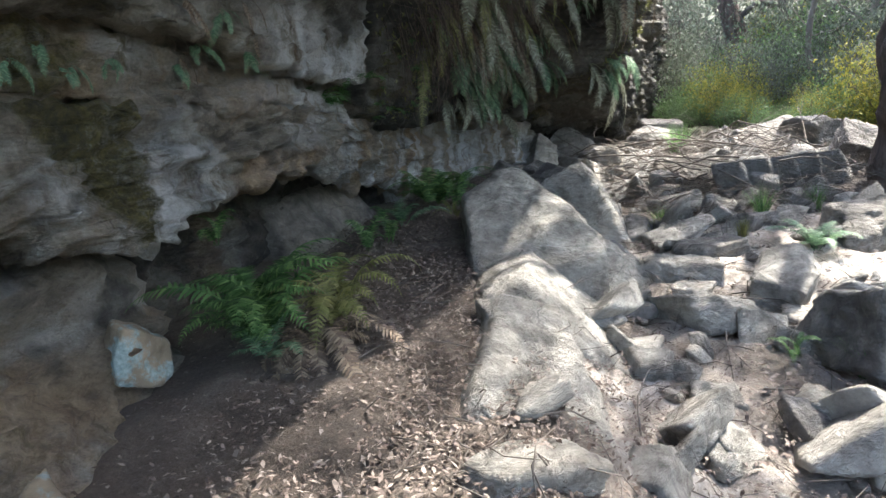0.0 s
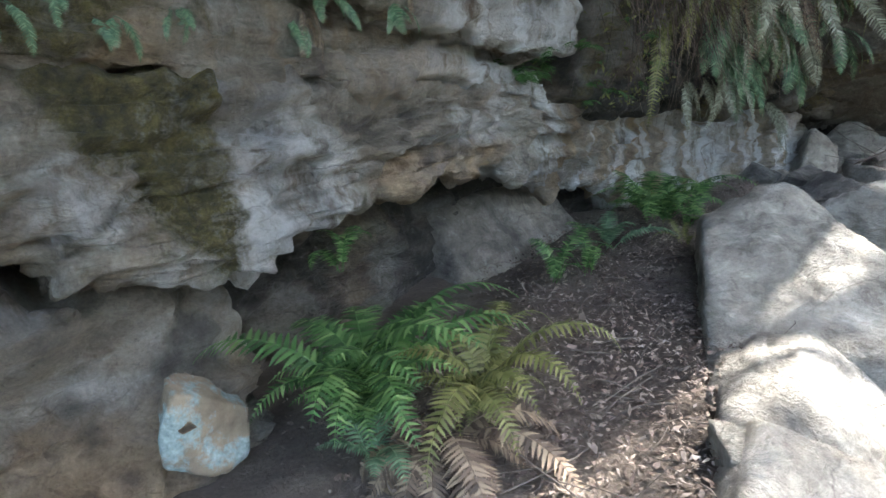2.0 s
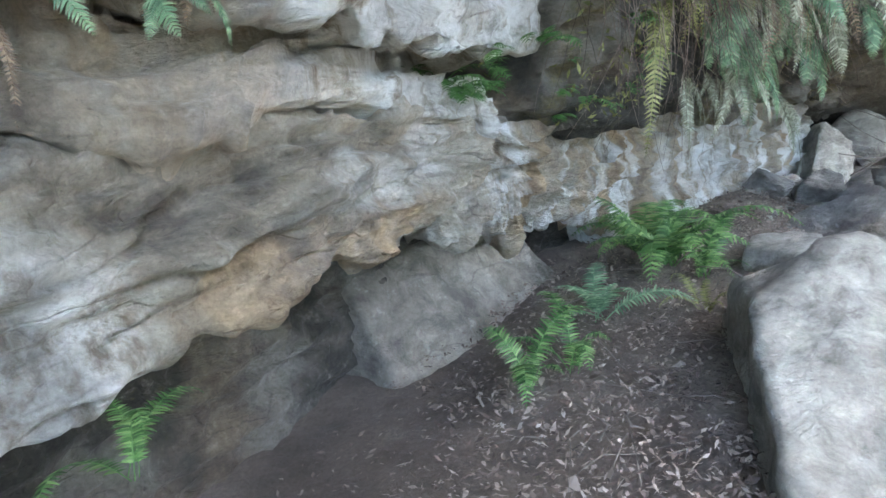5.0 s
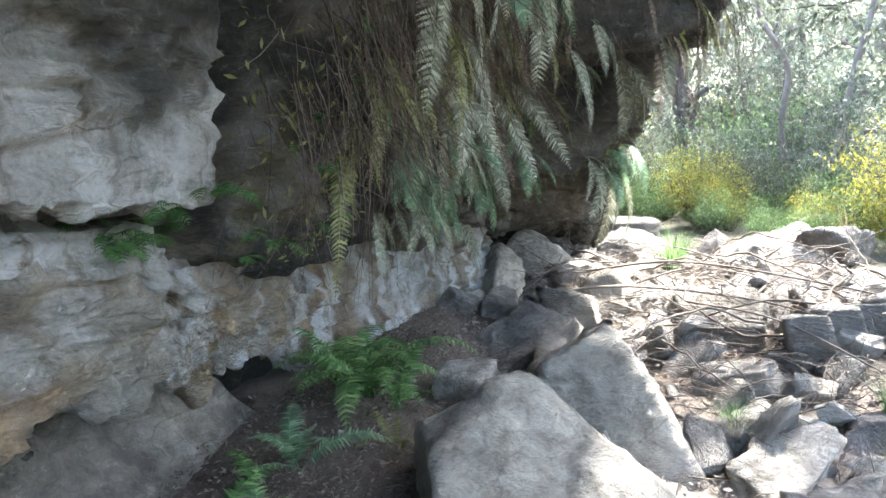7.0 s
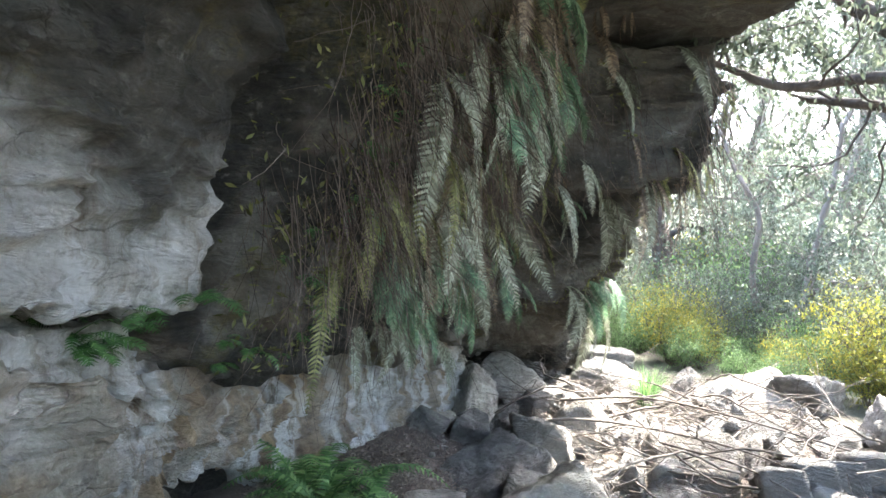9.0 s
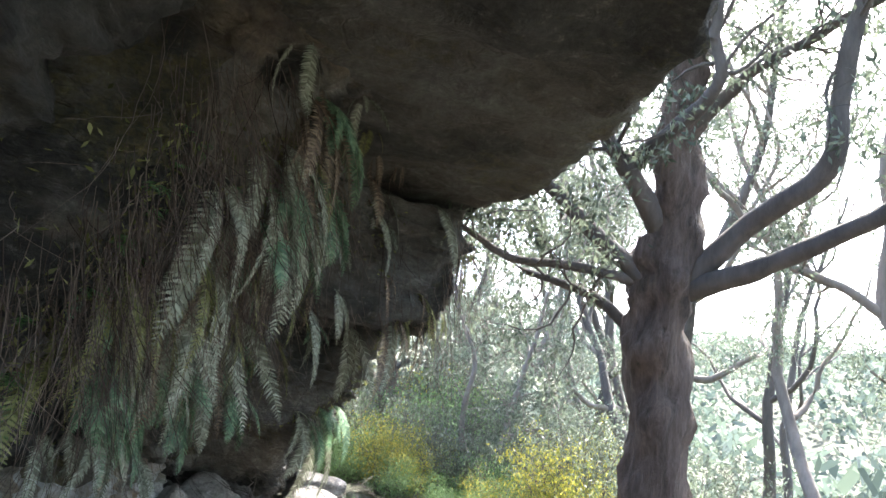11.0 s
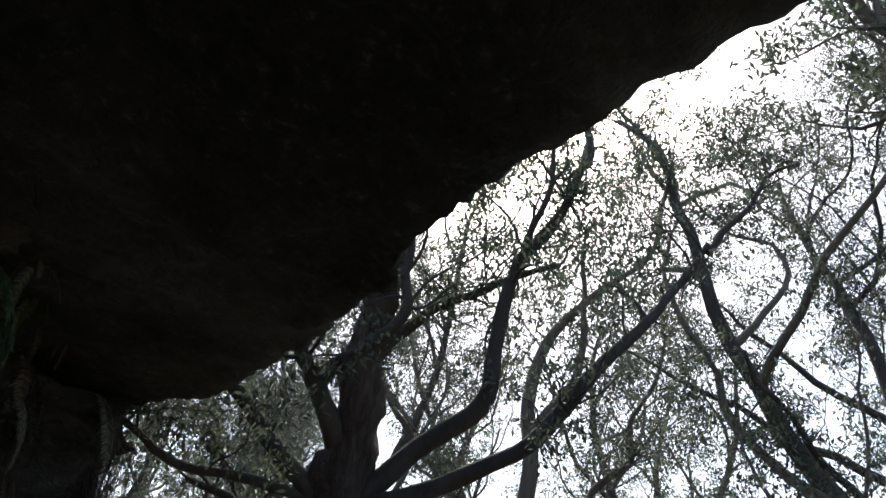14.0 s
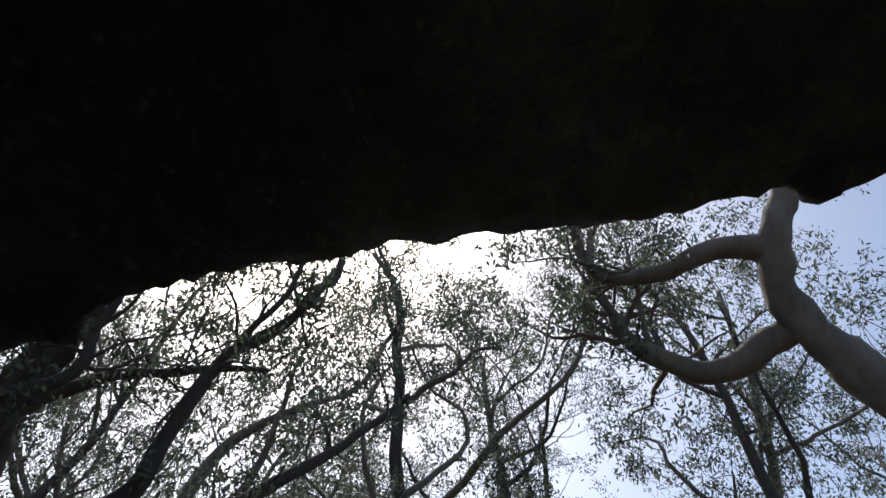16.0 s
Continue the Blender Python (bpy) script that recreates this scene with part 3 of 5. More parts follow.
# ---- boulders ----
def boulder_mesh(name, size, seed, mat, sides=13, fine=4, lumps=0.04, cut=(), blocky=False):
    """A broken block: a ball cut by planes, its edges worn, its faces uneven."""
    rng = np.random.default_rng(seed)
    bm = bmesh.new()
    bmesh.ops.create_icosphere(bm, subdivisions=fine, radius=1)
    v = np.array([q.co for q in bm.verts])
    f = [[q.index for q in p.verts] for p in bm.faces]
    bm.free()
    planes = rng.normal(size=(sides, 3))
    planes /= np.linalg.norm(planes, axis=1)[:, None]
    dist = rng.uniform(0.5, 0.82, sides)
    if blocky:
        box = np.vstack([np.eye(3), -np.eye(3)]) + rng.normal(0, 0.2, (6, 3))
        planes = np.vstack([planes, box / np.linalg.norm(box, axis=1)[:, None]])
        dist = np.concatenate([dist + 0.12, rng.uniform(0.48, 0.68, 6)])
    if len(cut):
        c = np.array(cut, float)
        planes = np.vstack([planes, c[:, :3] / np.linalg.norm(c[:, :3], axis=1)[:, None]])
        dist = np.concatenate([dist, c[:, 3]])
    dots = v @ planes.T
    r = np.where(dots > 0.05, dist / np.maximum(dots, 0.05), 9.0)
    r = np.minimum(-np.log(np.exp(-65 * r).sum(1)) / 65, 1.15)
    v = v * r[:, None]
    v = v * np.asarray(size)
    d = lumps * rough(v + seed * 3.1, 0.35, 4, seed) + 0.012 * rough(v, 0.06, 3, seed + 5) + 0.02 * rough(v, (0.5, 0.5, 0.06), 3, seed + 9) - 0.07 * (0.35 - np.clip(np.abs(rough(v + seed, 0.3, 3, seed + 13)), 0, 0.35))
    length = np.linalg.norm(v, axis=1)[:, None]
    v = v * (1 + (d[:, None] * min(1.0, max(size) * 1.5)) / length)
    return make_mesh(name, v, f, mat)


def boulder(at, size, turn=(0, 0, 0), seed=1, mat=None, label="grey sandstone boulder lying on the rubble", group="", fine=4, sides=11, lumps=0.05, cut=(), name="boulder", blocky=False):
    ob = new(name, boulder_mesh(name, size, seed, mat or GREY, sides, fine, lumps, cut, blocky))
    ob.matrix_basis = pose(*at, *turn)
    return tagged(ob, label, "boulder", group)


def block(at, faces, seed=1, mat=None, label="", fine=5, lumps=0.03, worn=28, name="boulder", group=""):
    """A boulder given by its broken faces: heading and tilt in degrees, and how far each lies from the middle."""
    bm = bmesh.new()
    bmesh.ops.create_icosphere(bm, subdivisions=fine, radius=1)
    v = np.array([q.co for q in bm.verts])
    f = [[q.index for q in p.verts] for p in bm.faces]
    bm.free()
    a, e, dist = np.array(faces, float).T
    a, e = np.radians(a), np.radians(e)
    planes = np.stack([np.cos(e) * np.cos(a), np.cos(e) * np.sin(a), np.sin(e)], 1)
    dots = v @ planes.T
    r = np.where(dots > 0.03, dist / np.maximum(dots, 0.03), 9.0)
    r = -np.log(np.exp(-worn * r).sum(1)) / worn + 0.02
    v = v * r[:, None]
    chips = np.abs(rough(v + seed, 0.32, 4, seed + 13))
    phase = v[:, 2] / 0.11 + 0.35 * v[:, 0] / 0.11 + 0.7 * rough(v, 0.4, 3, seed + 3)
    up = phase - np.floor(phase)
    beds = ease(0, 0.2, up) * (1 - up) * ease(0.0, 0.5, rough(v, 0.4, 3, seed + 4))
    d = lumps * rough(v + seed * 3.1, 0.4, 4, seed) + 0.007 * rough(v, 0.07, 3, seed + 5) - 0.08 * (0.22 - np.clip(chips, 0, 0.22)) + 0.035 * beds
    v = v * (1 + d / np.linalg.norm(v, axis=1))[:, None]
    ob = new(name, make_mesh(name, v, f, mat or GREY))
    ob.location = at
    return tagged(ob, label, "boulder", group)


block((0.4, 4.85, 0.25), [(-75, 66, 0.25), (-80, 12, 0.62), (183, 4, 0.42), (160, 66, 0.5), (5, 42, 0.37), (0, 0, 0.5), (90, 25, 0.6), (0, -90, 0.5)], 11, None, "large pale sandstone boulder with a flat sloping face", worn=48)
block((0.95, 4.95, -0.15), [(-45, 52, 0.22), (40, 40, 0.3), (170, 10, 0.5), (90, 20, 0.5), (-75, -5, 0.66), (0, 0, 0.42), (0, -90, 0.4)], 14, None, "grey slab lying between two larger boulders")
block((0.4, 3.75, -0.05), [(-9, 42, 0.21), (170, 70, 0.4), (185, 15, 0.42), (-110, 40, 0.42), (75, 25, 0.54), (-5, 5, 0.46), (-80, 5, 0.52), (0, -90, 0.4)], 12, None, "wedge-shaped pale boulder with a worn upper edge", worn=36)
block((0.15, 2.95, 0.0), [(-29, 63, 0.2), (175, 35, 0.24), (70, 35, 0.54), (0, 10, 0.34), (-90, 20, 0.5), (0, -90, 0.4)], 13, None, "leaning pale slab with a worn pointed top", worn=36)
block((1.15, 6.2, 0.0), [(-10, 28, 0.26), (-105, 20, 0.27), (150, 60, 0.5), (180, 0, 0.42), (90, 20, 0.45), (-60, 50, 0.42), (0, -90, 0.6)], 15, None, "tall ridged grey slab standing on edge", worn=34)
# a broad whaleback of stone and dark slabs leaning side by side
block((4.3, 9.6, -0.3), [(-115, 30, 0.42), (-110, 62, 0.4), (100, 40, 0.5), (-30, 34, 0.72), (165, 22, 0.62), (0, -90, 0.7)], 16, BROWN, "broad dark whaleback of stone with a pale worn top", lumps=0.02)
block((3.05, 10.6, -0.1), [(-110, 25, 0.32), (150, 40, 0.4), (20, 25, 0.5), (80, 40, 0.4), (-60, 70, 0.36), (0, -90, 0.6)], 17, DARK, "dark broken block beside a grass clump")
block((1.75, 10.2, 0.02), [(-100, 35, 0.28), (170, 30, 0.45), (10, 40, 0.35), (80, 40, 0.4), (0, -90, 0.5)], 18, None, "pale tilted block at the foot of the wall")
for k in range(5):
    block((3.0 + 0.31 * k, 7.05 + 0.1 * k, -0.06 - 0.02 * k), [(-115, -16, 0.34), (68, 70, 0.2 + 0.03 * (k % 2)), (65, 0, 0.5), (-30, 14, 0.15), (150, -14, 0.15), (0, -90, 0.5)], 150 + k, DARK, "dark stone slab leaning against its neighbours", fine=4, lumps=0.02, group="leaning dark slabs")
# the talus: x, y, how far the middle is above the ground, half sizes, turn, stone
TALUS = [
    (1.38, 4.12, 0.03, 0.46, 0.2, 0.15, -62, 0), (1.6, 4.85, 0.05, 0.4, 0.28, 0.17, -20, 0), (1.97, 5.25, 0.02, 0.42, 0.24, 0.14, 15, 1), (2.05, 4.2, 0.1, 0.3, 0.26, 0.26, 50, 0),
    (2.2, 3.4, 0.15, 0.4, 0.4, 0.38, 0, 1), (1.58, 2.9, 0.03, 0.16, 0.13, 0.1, 20, 0), (1.8, 2.75, 0.05, 0.17, 0.15, 0.15, 70, 1), (0.92, 3.4, 0.05, 0.19, 0.16, 0.14, 10, 0),
    (0.12, 2.1, -0.06, 0.3, 0.26, 0.13, 30, 0), (3.3, 5.3, 0.1, 0.42, 0.36, 0.26, 10, 1), (1.12, 4.35, 0.06, 0.14, 0.14, 0.12, 0, 0),
    (0.85, 7.3, 0.12, 0.5, 0.42, 0.28, 20, 0), (1.12, 9.2, 0.2, 0.26, 0.3, 0.42, 30, 0), (0.27, 6.15, 0.06, 0.24, 0.2, 0.15, -15, 0), (1.9, 9.4, 0.1, 0.32, 0.28, 0.24, 10, 1),
    (1.5, 7.9, 0.18, 0.26, 0.4, 0.38, -25, 0), (0.55, 8.2, 0.06, 0.17, 0.16, 0.14, 0, 1), 
    (3.5, 11.6, 0.12, 0.42, 0.4, 0.36, 10, 1), (2.55, 7.55, 0.1, 0.6, 0.3, 0.2, -35, 0), 
    (2.15, 6.7, 0.05, 0.42, 0.24, 0.18, -40, 0), (1.8, 5.65, 0.02, 0.38, 0.22, 0.12, 20, 0), (1.05, 6.9, 0.16, 0.2, 0.3, 0.34, -30, 0),
    (2.2, 8.6, 0.05, 0.32, 0.22, 0.18, 40, 0), (3.4, 8.0, 0.04, 0.4, 0.26, 0.2, -20, 1), (1.45, 10.6, 0.1, 0.34, 0.3, 0.3, 0, 1), (2.3, 11.6, 0.1, 0.36, 0.34, 0.3, 60, 1),
    (0.62, 2.35, 0.0, 0.22, 0.18, 0.12, 60, 0), (1.05, 2.7, 0.0, 0.18, 0.2, 0.1, 15, 0), (1.2, 3.15, 0.0, 0.2, 0.13, 0.09, -10, 0), (2.6, 5.9, 0.02, 0.3, 0.2, 0.15, 30, 1),
    (0.62, 5.35, 0.1, 0.14, 0.12, 0.22, 0, 0), (0.15, 5.5, 0.0, 0.14, 0.12, 0.1, 40, 1), (0.1, 3.35, 0.02, 0.12, 0.16, 0.12, 10, 0), (1.75, 8.3, 0.12, 0.2, 0.32, 0.26, 20, 0),
    (0.95, 8.4, 0.12, 0.28, 0.2, 0.22, 70, 0), (1.4, 9.9, 0.1, 0.24, 0.2, 0.2, 25, 0), (4.9, 7.9, 0.1, 0.5, 0.4, 0.3, 0, 1), (5.2, 9.6, 0.1, 0.6, 0.45, 0.32, 30, 1),
]
for k, (x, y, up, a, b, c, turn, stone) in enumerate(TALUS):
    a, b, c = a * 1.2, b * 1.2, c * 1.15
    z = float(ground_z(x, y)) + up
    # beyond 6.3 most blocks take the darker stones, painting in tree shade
    stone = 1 if y > 6.3 and k % 4 else stone
    tip = ((k * 37) % 29 - 14, (k * 53) % 31 - 15) if y < 6.3 else ((k * 37) % 61 - 30, (k * 53) % 71 - 35)
    boulder((x, y, z), (a, b, c), (tip[0], tip[1], turn), 30 + k, (GREY, BROWN if k % 3 == 0 else DARK)[stone], ("pale", "brown-grey" if k % 3 == 0 else "dark")[stone] + (" angular sandstone block" if c > 0.2 else " flat broken sandstone piece") + " in the rubble", "fallen blocks", fine=5 if a > 0.3 else 4, sides=5, lumps=0.035, blocky=True)
block((*put(2.5, -0.62), 0.22), [(-24, 34, 0.16), (-105, 12, 0.45), (72, 25, 0.85), (-19, 80, 0.42), (160, 0, 0.3), (0, -90, 0.45)], 90, BROWN, "smooth grey slab lying in the hollow under the wall", lumps=0.012, worn=55)


def lichen_stone():
    m, t, b = material("lichened_stone")
    o = scaled(t)
    c = ramp(t, cloud(t, o, 6.0, 8), [(0.3, (0.12, 0.09, 0.06)), (0.7, (0.33, 0.27, 0.19))])
    blot = ramp(t, cloud(t, o, 4.0, 7, 0.72), [(0.49, (0, 0, 0)), (0.56, (0.85, 0.85, 0.85))])
    c = mix(t, blot, c, ramp(t, cloud(t, o, 50.0, 6), [(0.3, (0.13, 0.2, 0.2)), (0.7, (0.34, 0.43, 0.42))]))
    t.links.new(c, b.inputs["Base Color"])
    b.inputs["Roughness"].default_value = 0.95
    relief(t, b, cloud(t, o, 40.0, 8, 0.7), 0.7, 0.015)
    return m


LICHEN = lichen_stone()
boulder((*put(-0.05, -0.05), 0.37), (0.19, 0.25, 0.27), (6, -14, -19), 97, LICHEN, "rock crusted with pale blue-green lichen", sides=30, fine=5, lumps=0.045)
boulder((*put(-0.95, 0.35), 0.2), (0.13, 0.18, 0.13), (0, 0, 30), 96, LICHEN, "low rock with a crust of blue-grey lichen", sides=12)

# broken slabs strewn over the slope: eight shapes
rng = np.random.default_rng(8)
slabs = [boulder_mesh("broken_stone", tuple(rng.uniform(0.75, 1.25, 3) * (0.26, 0.17, 0.08)), 230 + k, DARK if k % 3 else GREY, 4, 4, 0.02, (), True) for k in range(8)]
for k in range(230):
    x, y = rng.uniform(0.7, 4.6), rng.uniform(2.2, 11.5)
    if k % 2:
        x, y = rng.uniform(0.9, 3.8), rng.uniform(5.8, 10.5)
    # beyond 6.2 only the dark shapes, for the same painted shade
    ob = new("broken_stone", slabs[(1, 2, 4, 5, 7)[k % 5] if y > 6.2 else k % 8])
    big = rng.uniform(0.5, 1.5)
    ob.matrix_basis = pose(x, y, float(ground_z(x, y)) + 0.05 * big, rng.uniform(-70, 70), rng.uniform(-50, 50), rng.uniform(0, 360)) @ Matrix.Scale(big, 4)
    tagged(ob, "broken flat sandstone slab tilted in the rubble", "stone", "broken slabs")

# loose stones: six shapes, many copies
rng = np.random.default_rng(5)
shapes = [boulder_mesh("stone", tuple(rng.uniform(0.6, 1.2, 3) * (0.05, 0.045, 0.03)), 200 + k, GREY if k < 4 else DARK, 4, 3, 0.012, (), True) for k in range(6)]
for k in range(330):
    x, y = rng.uniform(0.1, 4.2), rng.uniform(1.3, 10.5)
    if x < 0.35 and rng.random() < 0.7:
        continue
    ob = new("stone", shapes[k % 6])
    big = rng.uniform(0.5, 1.6) if k % 4 else rng.uniform(1.8, 3.8)
    ob.matrix_basis = pose(x, y, float(ground_z(x, y)) + 0.012 * big, rng.uniform(-25, 25), rng.uniform(-25, 25), rng.uniform(0, 360)) @ Matrix.Scale(big, 4)
    tagged(ob, "small loose piece of sandstone on the soil", "stone", "loose stones")


# ---- ferns ----
def frond_mesh(name, length, pairs, rise, fall, pinna, mat, seed, twist=0.0, lobes=9, hurry=1.5):
    """An arching frond from the origin along y: a stalk and rows of toothed leaflets that shorten to the tip."""
    rng = np.random.default_rng(seed)
    steps = pairs + 6
    a = np.radians(rise + (fall - rise) * np.linspace(0, 1, steps) ** hurry)
    d = np.stack([0.25 * np.sin(np.linspace(0, 2, steps)) * twist, np.cos(a), np.sin(a)], 1)
    d /= np.linalg.norm(d, axis=1)[:, None]
    p = np.vstack([[0, 0, 0], np.cumsum(d, 0)[:-1]]) * (length / steps)
    pieces = [tube(p, np.linspace(0.0035, 0.0008, steps) * (length / 0.5) ** 0.5, 4)]
    for k in range(5, steps - 1):
        u = (k - 5) / (steps - 6)
        reach = pinna * (math.sin(math.pi * min(1, 0.16 + 0.84 * u) ** 0.8) ** 0.7 + 0.03) * rng.uniform(0.88, 1.1)
        side = np.cross(d[k], [1, 0, 0])
        for sign in (-1, 1):
            way = np.array([sign, 0, 0]) * 0.92 + d[k] * 0.36 + side * rng.uniform(-0.12, 0.05)
            way /= np.linalg.norm(way)
            wide = d[k] - way * np.dot(d[k], way)
            wide /= np.linalg.norm(wide)
            sag = -np.array([0, 0, 1]) * reach * rng.uniform(0.1, 0.4)
            w0 = min(0.15 * reach, 0.45 * length / steps) + 0.001
            row = []
            count = 2 * lobes + 1
            for j in range(count):
                v = j / (count - 1)
                c = p[k] + way * reach * v + sag * v * v
                w = w0 * (1 - 0.9 * v ** 2.0) * (1.15 if j % 2 else 0.4)
                row += [c + wide * w * 1.0, c - wide * w]
            faces = [(2 * j, 2 * j + 1, 2 * j + 3, 2 * j + 2) for j in range(count - 1)]
            pieces.append((np.array(row), faces))
    v, f = gather(pieces)
    return make_mesh(name, v, f, mat, smooth=False)


def frond_set(tag_seed, length, pairs, rise, fall, pinna, mat, count=3, hurry=1.5):
    return [frond_mesh("frond", length * (0.85 + 0.15 * k), pairs, rise - 6 * k, fall - 6 * k, pinna, mat, tag_seed + k, (-1) ** k * 0.6, hurry=hurry) for k in range(count)]


def fern(at, shapes, count, label, group="", spread=360, facing=0, lean=0.0, size=1.0, seed=0, category="fern", sway=14):
    rng = np.random.default_rng(seed)
    root = thing("fern", label, category, group, at)
    for k in range(count):
        turn = facing + (k + rng.uniform(-0.3, 0.3)) * spread / count - spread / 2
        big = size * rng.uniform(0.55, 1.15)
        m = pose(rng.uniform(-0.03, 0.03), rng.uniform(-0.03, 0.03), 0, 0, 0, turn) @ pose(0, 0, 0, lean + rng.uniform(-18, 14), rng.uniform(-sway, sway), 0) @ Matrix.Scale(big, 4)
        part("frond", shapes[int(rng.integers(len(shapes)))], root, m=m)
    return root


green = frond_set(300, 0.72, 30, 92, -42, 0.098, FERN, 4, 1.8)
blue = frond_set(310, 0.46, 24, 72, -25, 0.075, FERN_BLUE)
fine = frond_set(320, 0.55, 24, 78, -35, 0.07, FERN)
olive = frond_set(330, 0.7, 32, 94, -70, 0.078, FERN_OLIVE, 4, 1.9)
dead = frond_set(340, 0.56, 28, 74, -90, 0.07, FERN_DEAD, 4, 1.1)


def on_ground(x, y, up=0.0):
    return (x, y, float(ground_z(x, y)) + up)


fern(on_ground(-1.18, 3.28), green, 38, "lush green fern clump on the soil by the wall", seed=1, size=1.0)
fern(on_ground(-1.28, 3.42), green, 18, "upright green fern behind a larger clump", seed=14, size=0.8)
fern(on_ground(-0.78, 3.42), olive, 30, "olive and yellowing fern arching over the soil", seed=2, size=0.88)
fern(on_ground(-0.86, 3.22), dead, 30, "withered brown fern sagging to the ground", seed=3, size=0.95)
fern(on_ground(-1.1, 3.12), blue, 6, "low dark green fern at the clump's edge", seed=4, size=0.8)
fern(on_ground(-0.84, 4.98), green, 5, "young green fern on the bare soil", spread=300, facing=-20, seed=5, size=0.62)
fern(on_ground(-0.66, 5.1), green, 5, "small green fern spreading low", seed=15, size=0.5)
fern(on_ground(-0.58, 5.6), blue, 8, "blue-green fern with broad fronds", seed=6, size=0.9)
fern(on_ground(-0.25, 6.25), fine, 20, "bushy fine-leaved green fern by the wall", seed=7, size=1.25)
fern(on_ground(-0.38, 6.5), fine, 14, "fine green fern behind the bushy one", seed=8, size=1.2)
fern(on_ground(-0.1, 6.0), green, 6, "light green fern at the boulders", seed=9, size=0.6)
fern(on_ground(-0.12, 5.62), olive, 5, "small yellowish fern beside the boulder", seed=10, size=0.35)
fern(on_ground(1.74, 3.45), green, 5, "bright little fern among the stones", seed=11, size=0.4)
fern(on_ground(2.75, 5.1), blue, 12, "leafy green plant among dark rocks", seed=12, size=0.85)
fern((*put(0.72, -0.1), 0.72), green, 4, "pale fern sprig in the hollow of the wall", seed=13, size=0.4)


# ---- grass tufts ----
def tuft_mesh(name, height, blades, mat, seed):
    rng = np.random.default_rng(seed)
    pieces = []
    for _ in range(blades):
        a, out, h = rng.uniform(0, 6.28), rng.uniform(0.1, 0.6), height * rng.uniform(0.5, 1.0)
        r0 = rng.uniform(0, 0.06)
        w = np.array([-math.sin(a), math.cos(a), 0]) * 0.0035
        row = []
        for v in (0, 0.35, 0.7, 1):
            c = np.array([math.cos(a) * (r0 + out * h * v * v), math.sin(a) * (r0 + out * h * v * v), h * (v - 0.25 * out * v * v)])
            row += [c - w * (1 - 0.9 * v), c + w * (1 - 0.9 * v)]
        pieces.append((np.array(row), [(0, 1, 3, 2), (2, 3, 5, 4), (4, 5, 7, 6)]))
    return make_mesh(name, *gather(pieces), mat, smooth=False)


tufts = [tuft_mesh("grass_tuft", 0.4, 170, FERN, 1), tuft_mesh("grass_tuft", 0.3, 140, FERN_OLIVE, 2)]
for k, (x, y, big, which) in enumerate([(1.75, 5.95, 0.8, 1), (1.85, 6.15, 0.7, 0), (3.1, 9.45, 1.5, 0), (3.25, 9.6, 1.3, 0), (2.0, 3.2, 0.7, 0), (2.4, 5.6, 0.7, 1), (2.75, 6.0, 1.0, 0), (2.1, 4.4, 0.5, 1), (2.45, 4.9, 0.6, 1), (3.3, 6.1, 0.8, 0)]):
    ob = new("grass_tuft", tufts[which])
    ob.matrix_basis = pose(*on_ground(x, y, -0.01), 0, 0, k * 71) @ Matrix.Scale(big, 4)
    tagged(ob, ("green" if which == 0 else "yellowing") + " tuft of fine grass between stones", "grass", "grass tufts among the stones")

# ---- what hangs from the wall ----
from mathutils.bvhtree import BVHTree

walls = []
for ob in list(scene.objects):
    if ob.name.startswith("wall_"):
        walls.append(BVHTree.FromPolygons([v.co for v in ob.data.vertices], [p.vertices for p in ob.data.polygons]))


def on_wall(s, z, start=3.6):
    """The first stone met when going straight in towards the wall at height z."""
    best = None
    eye = Vector((*put(s, start), z))
    for tree in walls:
        hit = tree.ray_cast(eye, Vector((-OUT[0], -OUT[1], 0)), 6.0)
        if hit[0] is not None and (best is None or hit[3] < best[3]):
            best = hit
    return best[0] if best else eye


def under_roof(s, n, z0=1.9):
    best = None
    eye = Vector((*put(s, n), z0))
    for tree in walls:
        hit = tree.ray_cast(eye, Vector((0, 0, 1)), 4.0)
        if hit[0] is not None and (best is None or hit[3] < best[3]):
            best = hit
    return best[0] if best else None


OUTWARD = math.degrees(math.atan2(-OUT[0], OUT[1]))
hang_grey = frond_set(400, 0.62, 30, -5, -90, 0.075, FERN_GREY, 4, 0.45)
hang_green = frond_set(410, 0.5, 24, 10, -88, 0.075, FERN_BLUE, 3, 0.55)
hang_olive = frond_set(420, 0.62, 34, 0, -91, 0.045, FERN_OLIVE, 3, 0.45)
hang_dead = frond_set(430, 0.55, 28, -15, -93, 0.045, FERN_DEAD, 4, 0.4)
rng = np.random.default_rng(21)


def hanging(s, z, kind, count, size, seed, label):
    p = on_wall(s, z)
    if (p[0] - ORIGIN[0]) * OUT[0] + (p[1] - ORIGIN[1]) * OUT[1] > 2.25 and seed < 740:
        return
    fern(tuple(p), kind, count, label, "ferns hanging from the wall", spread=110, facing=OUTWARD, size=size, seed=seed, sway=22)


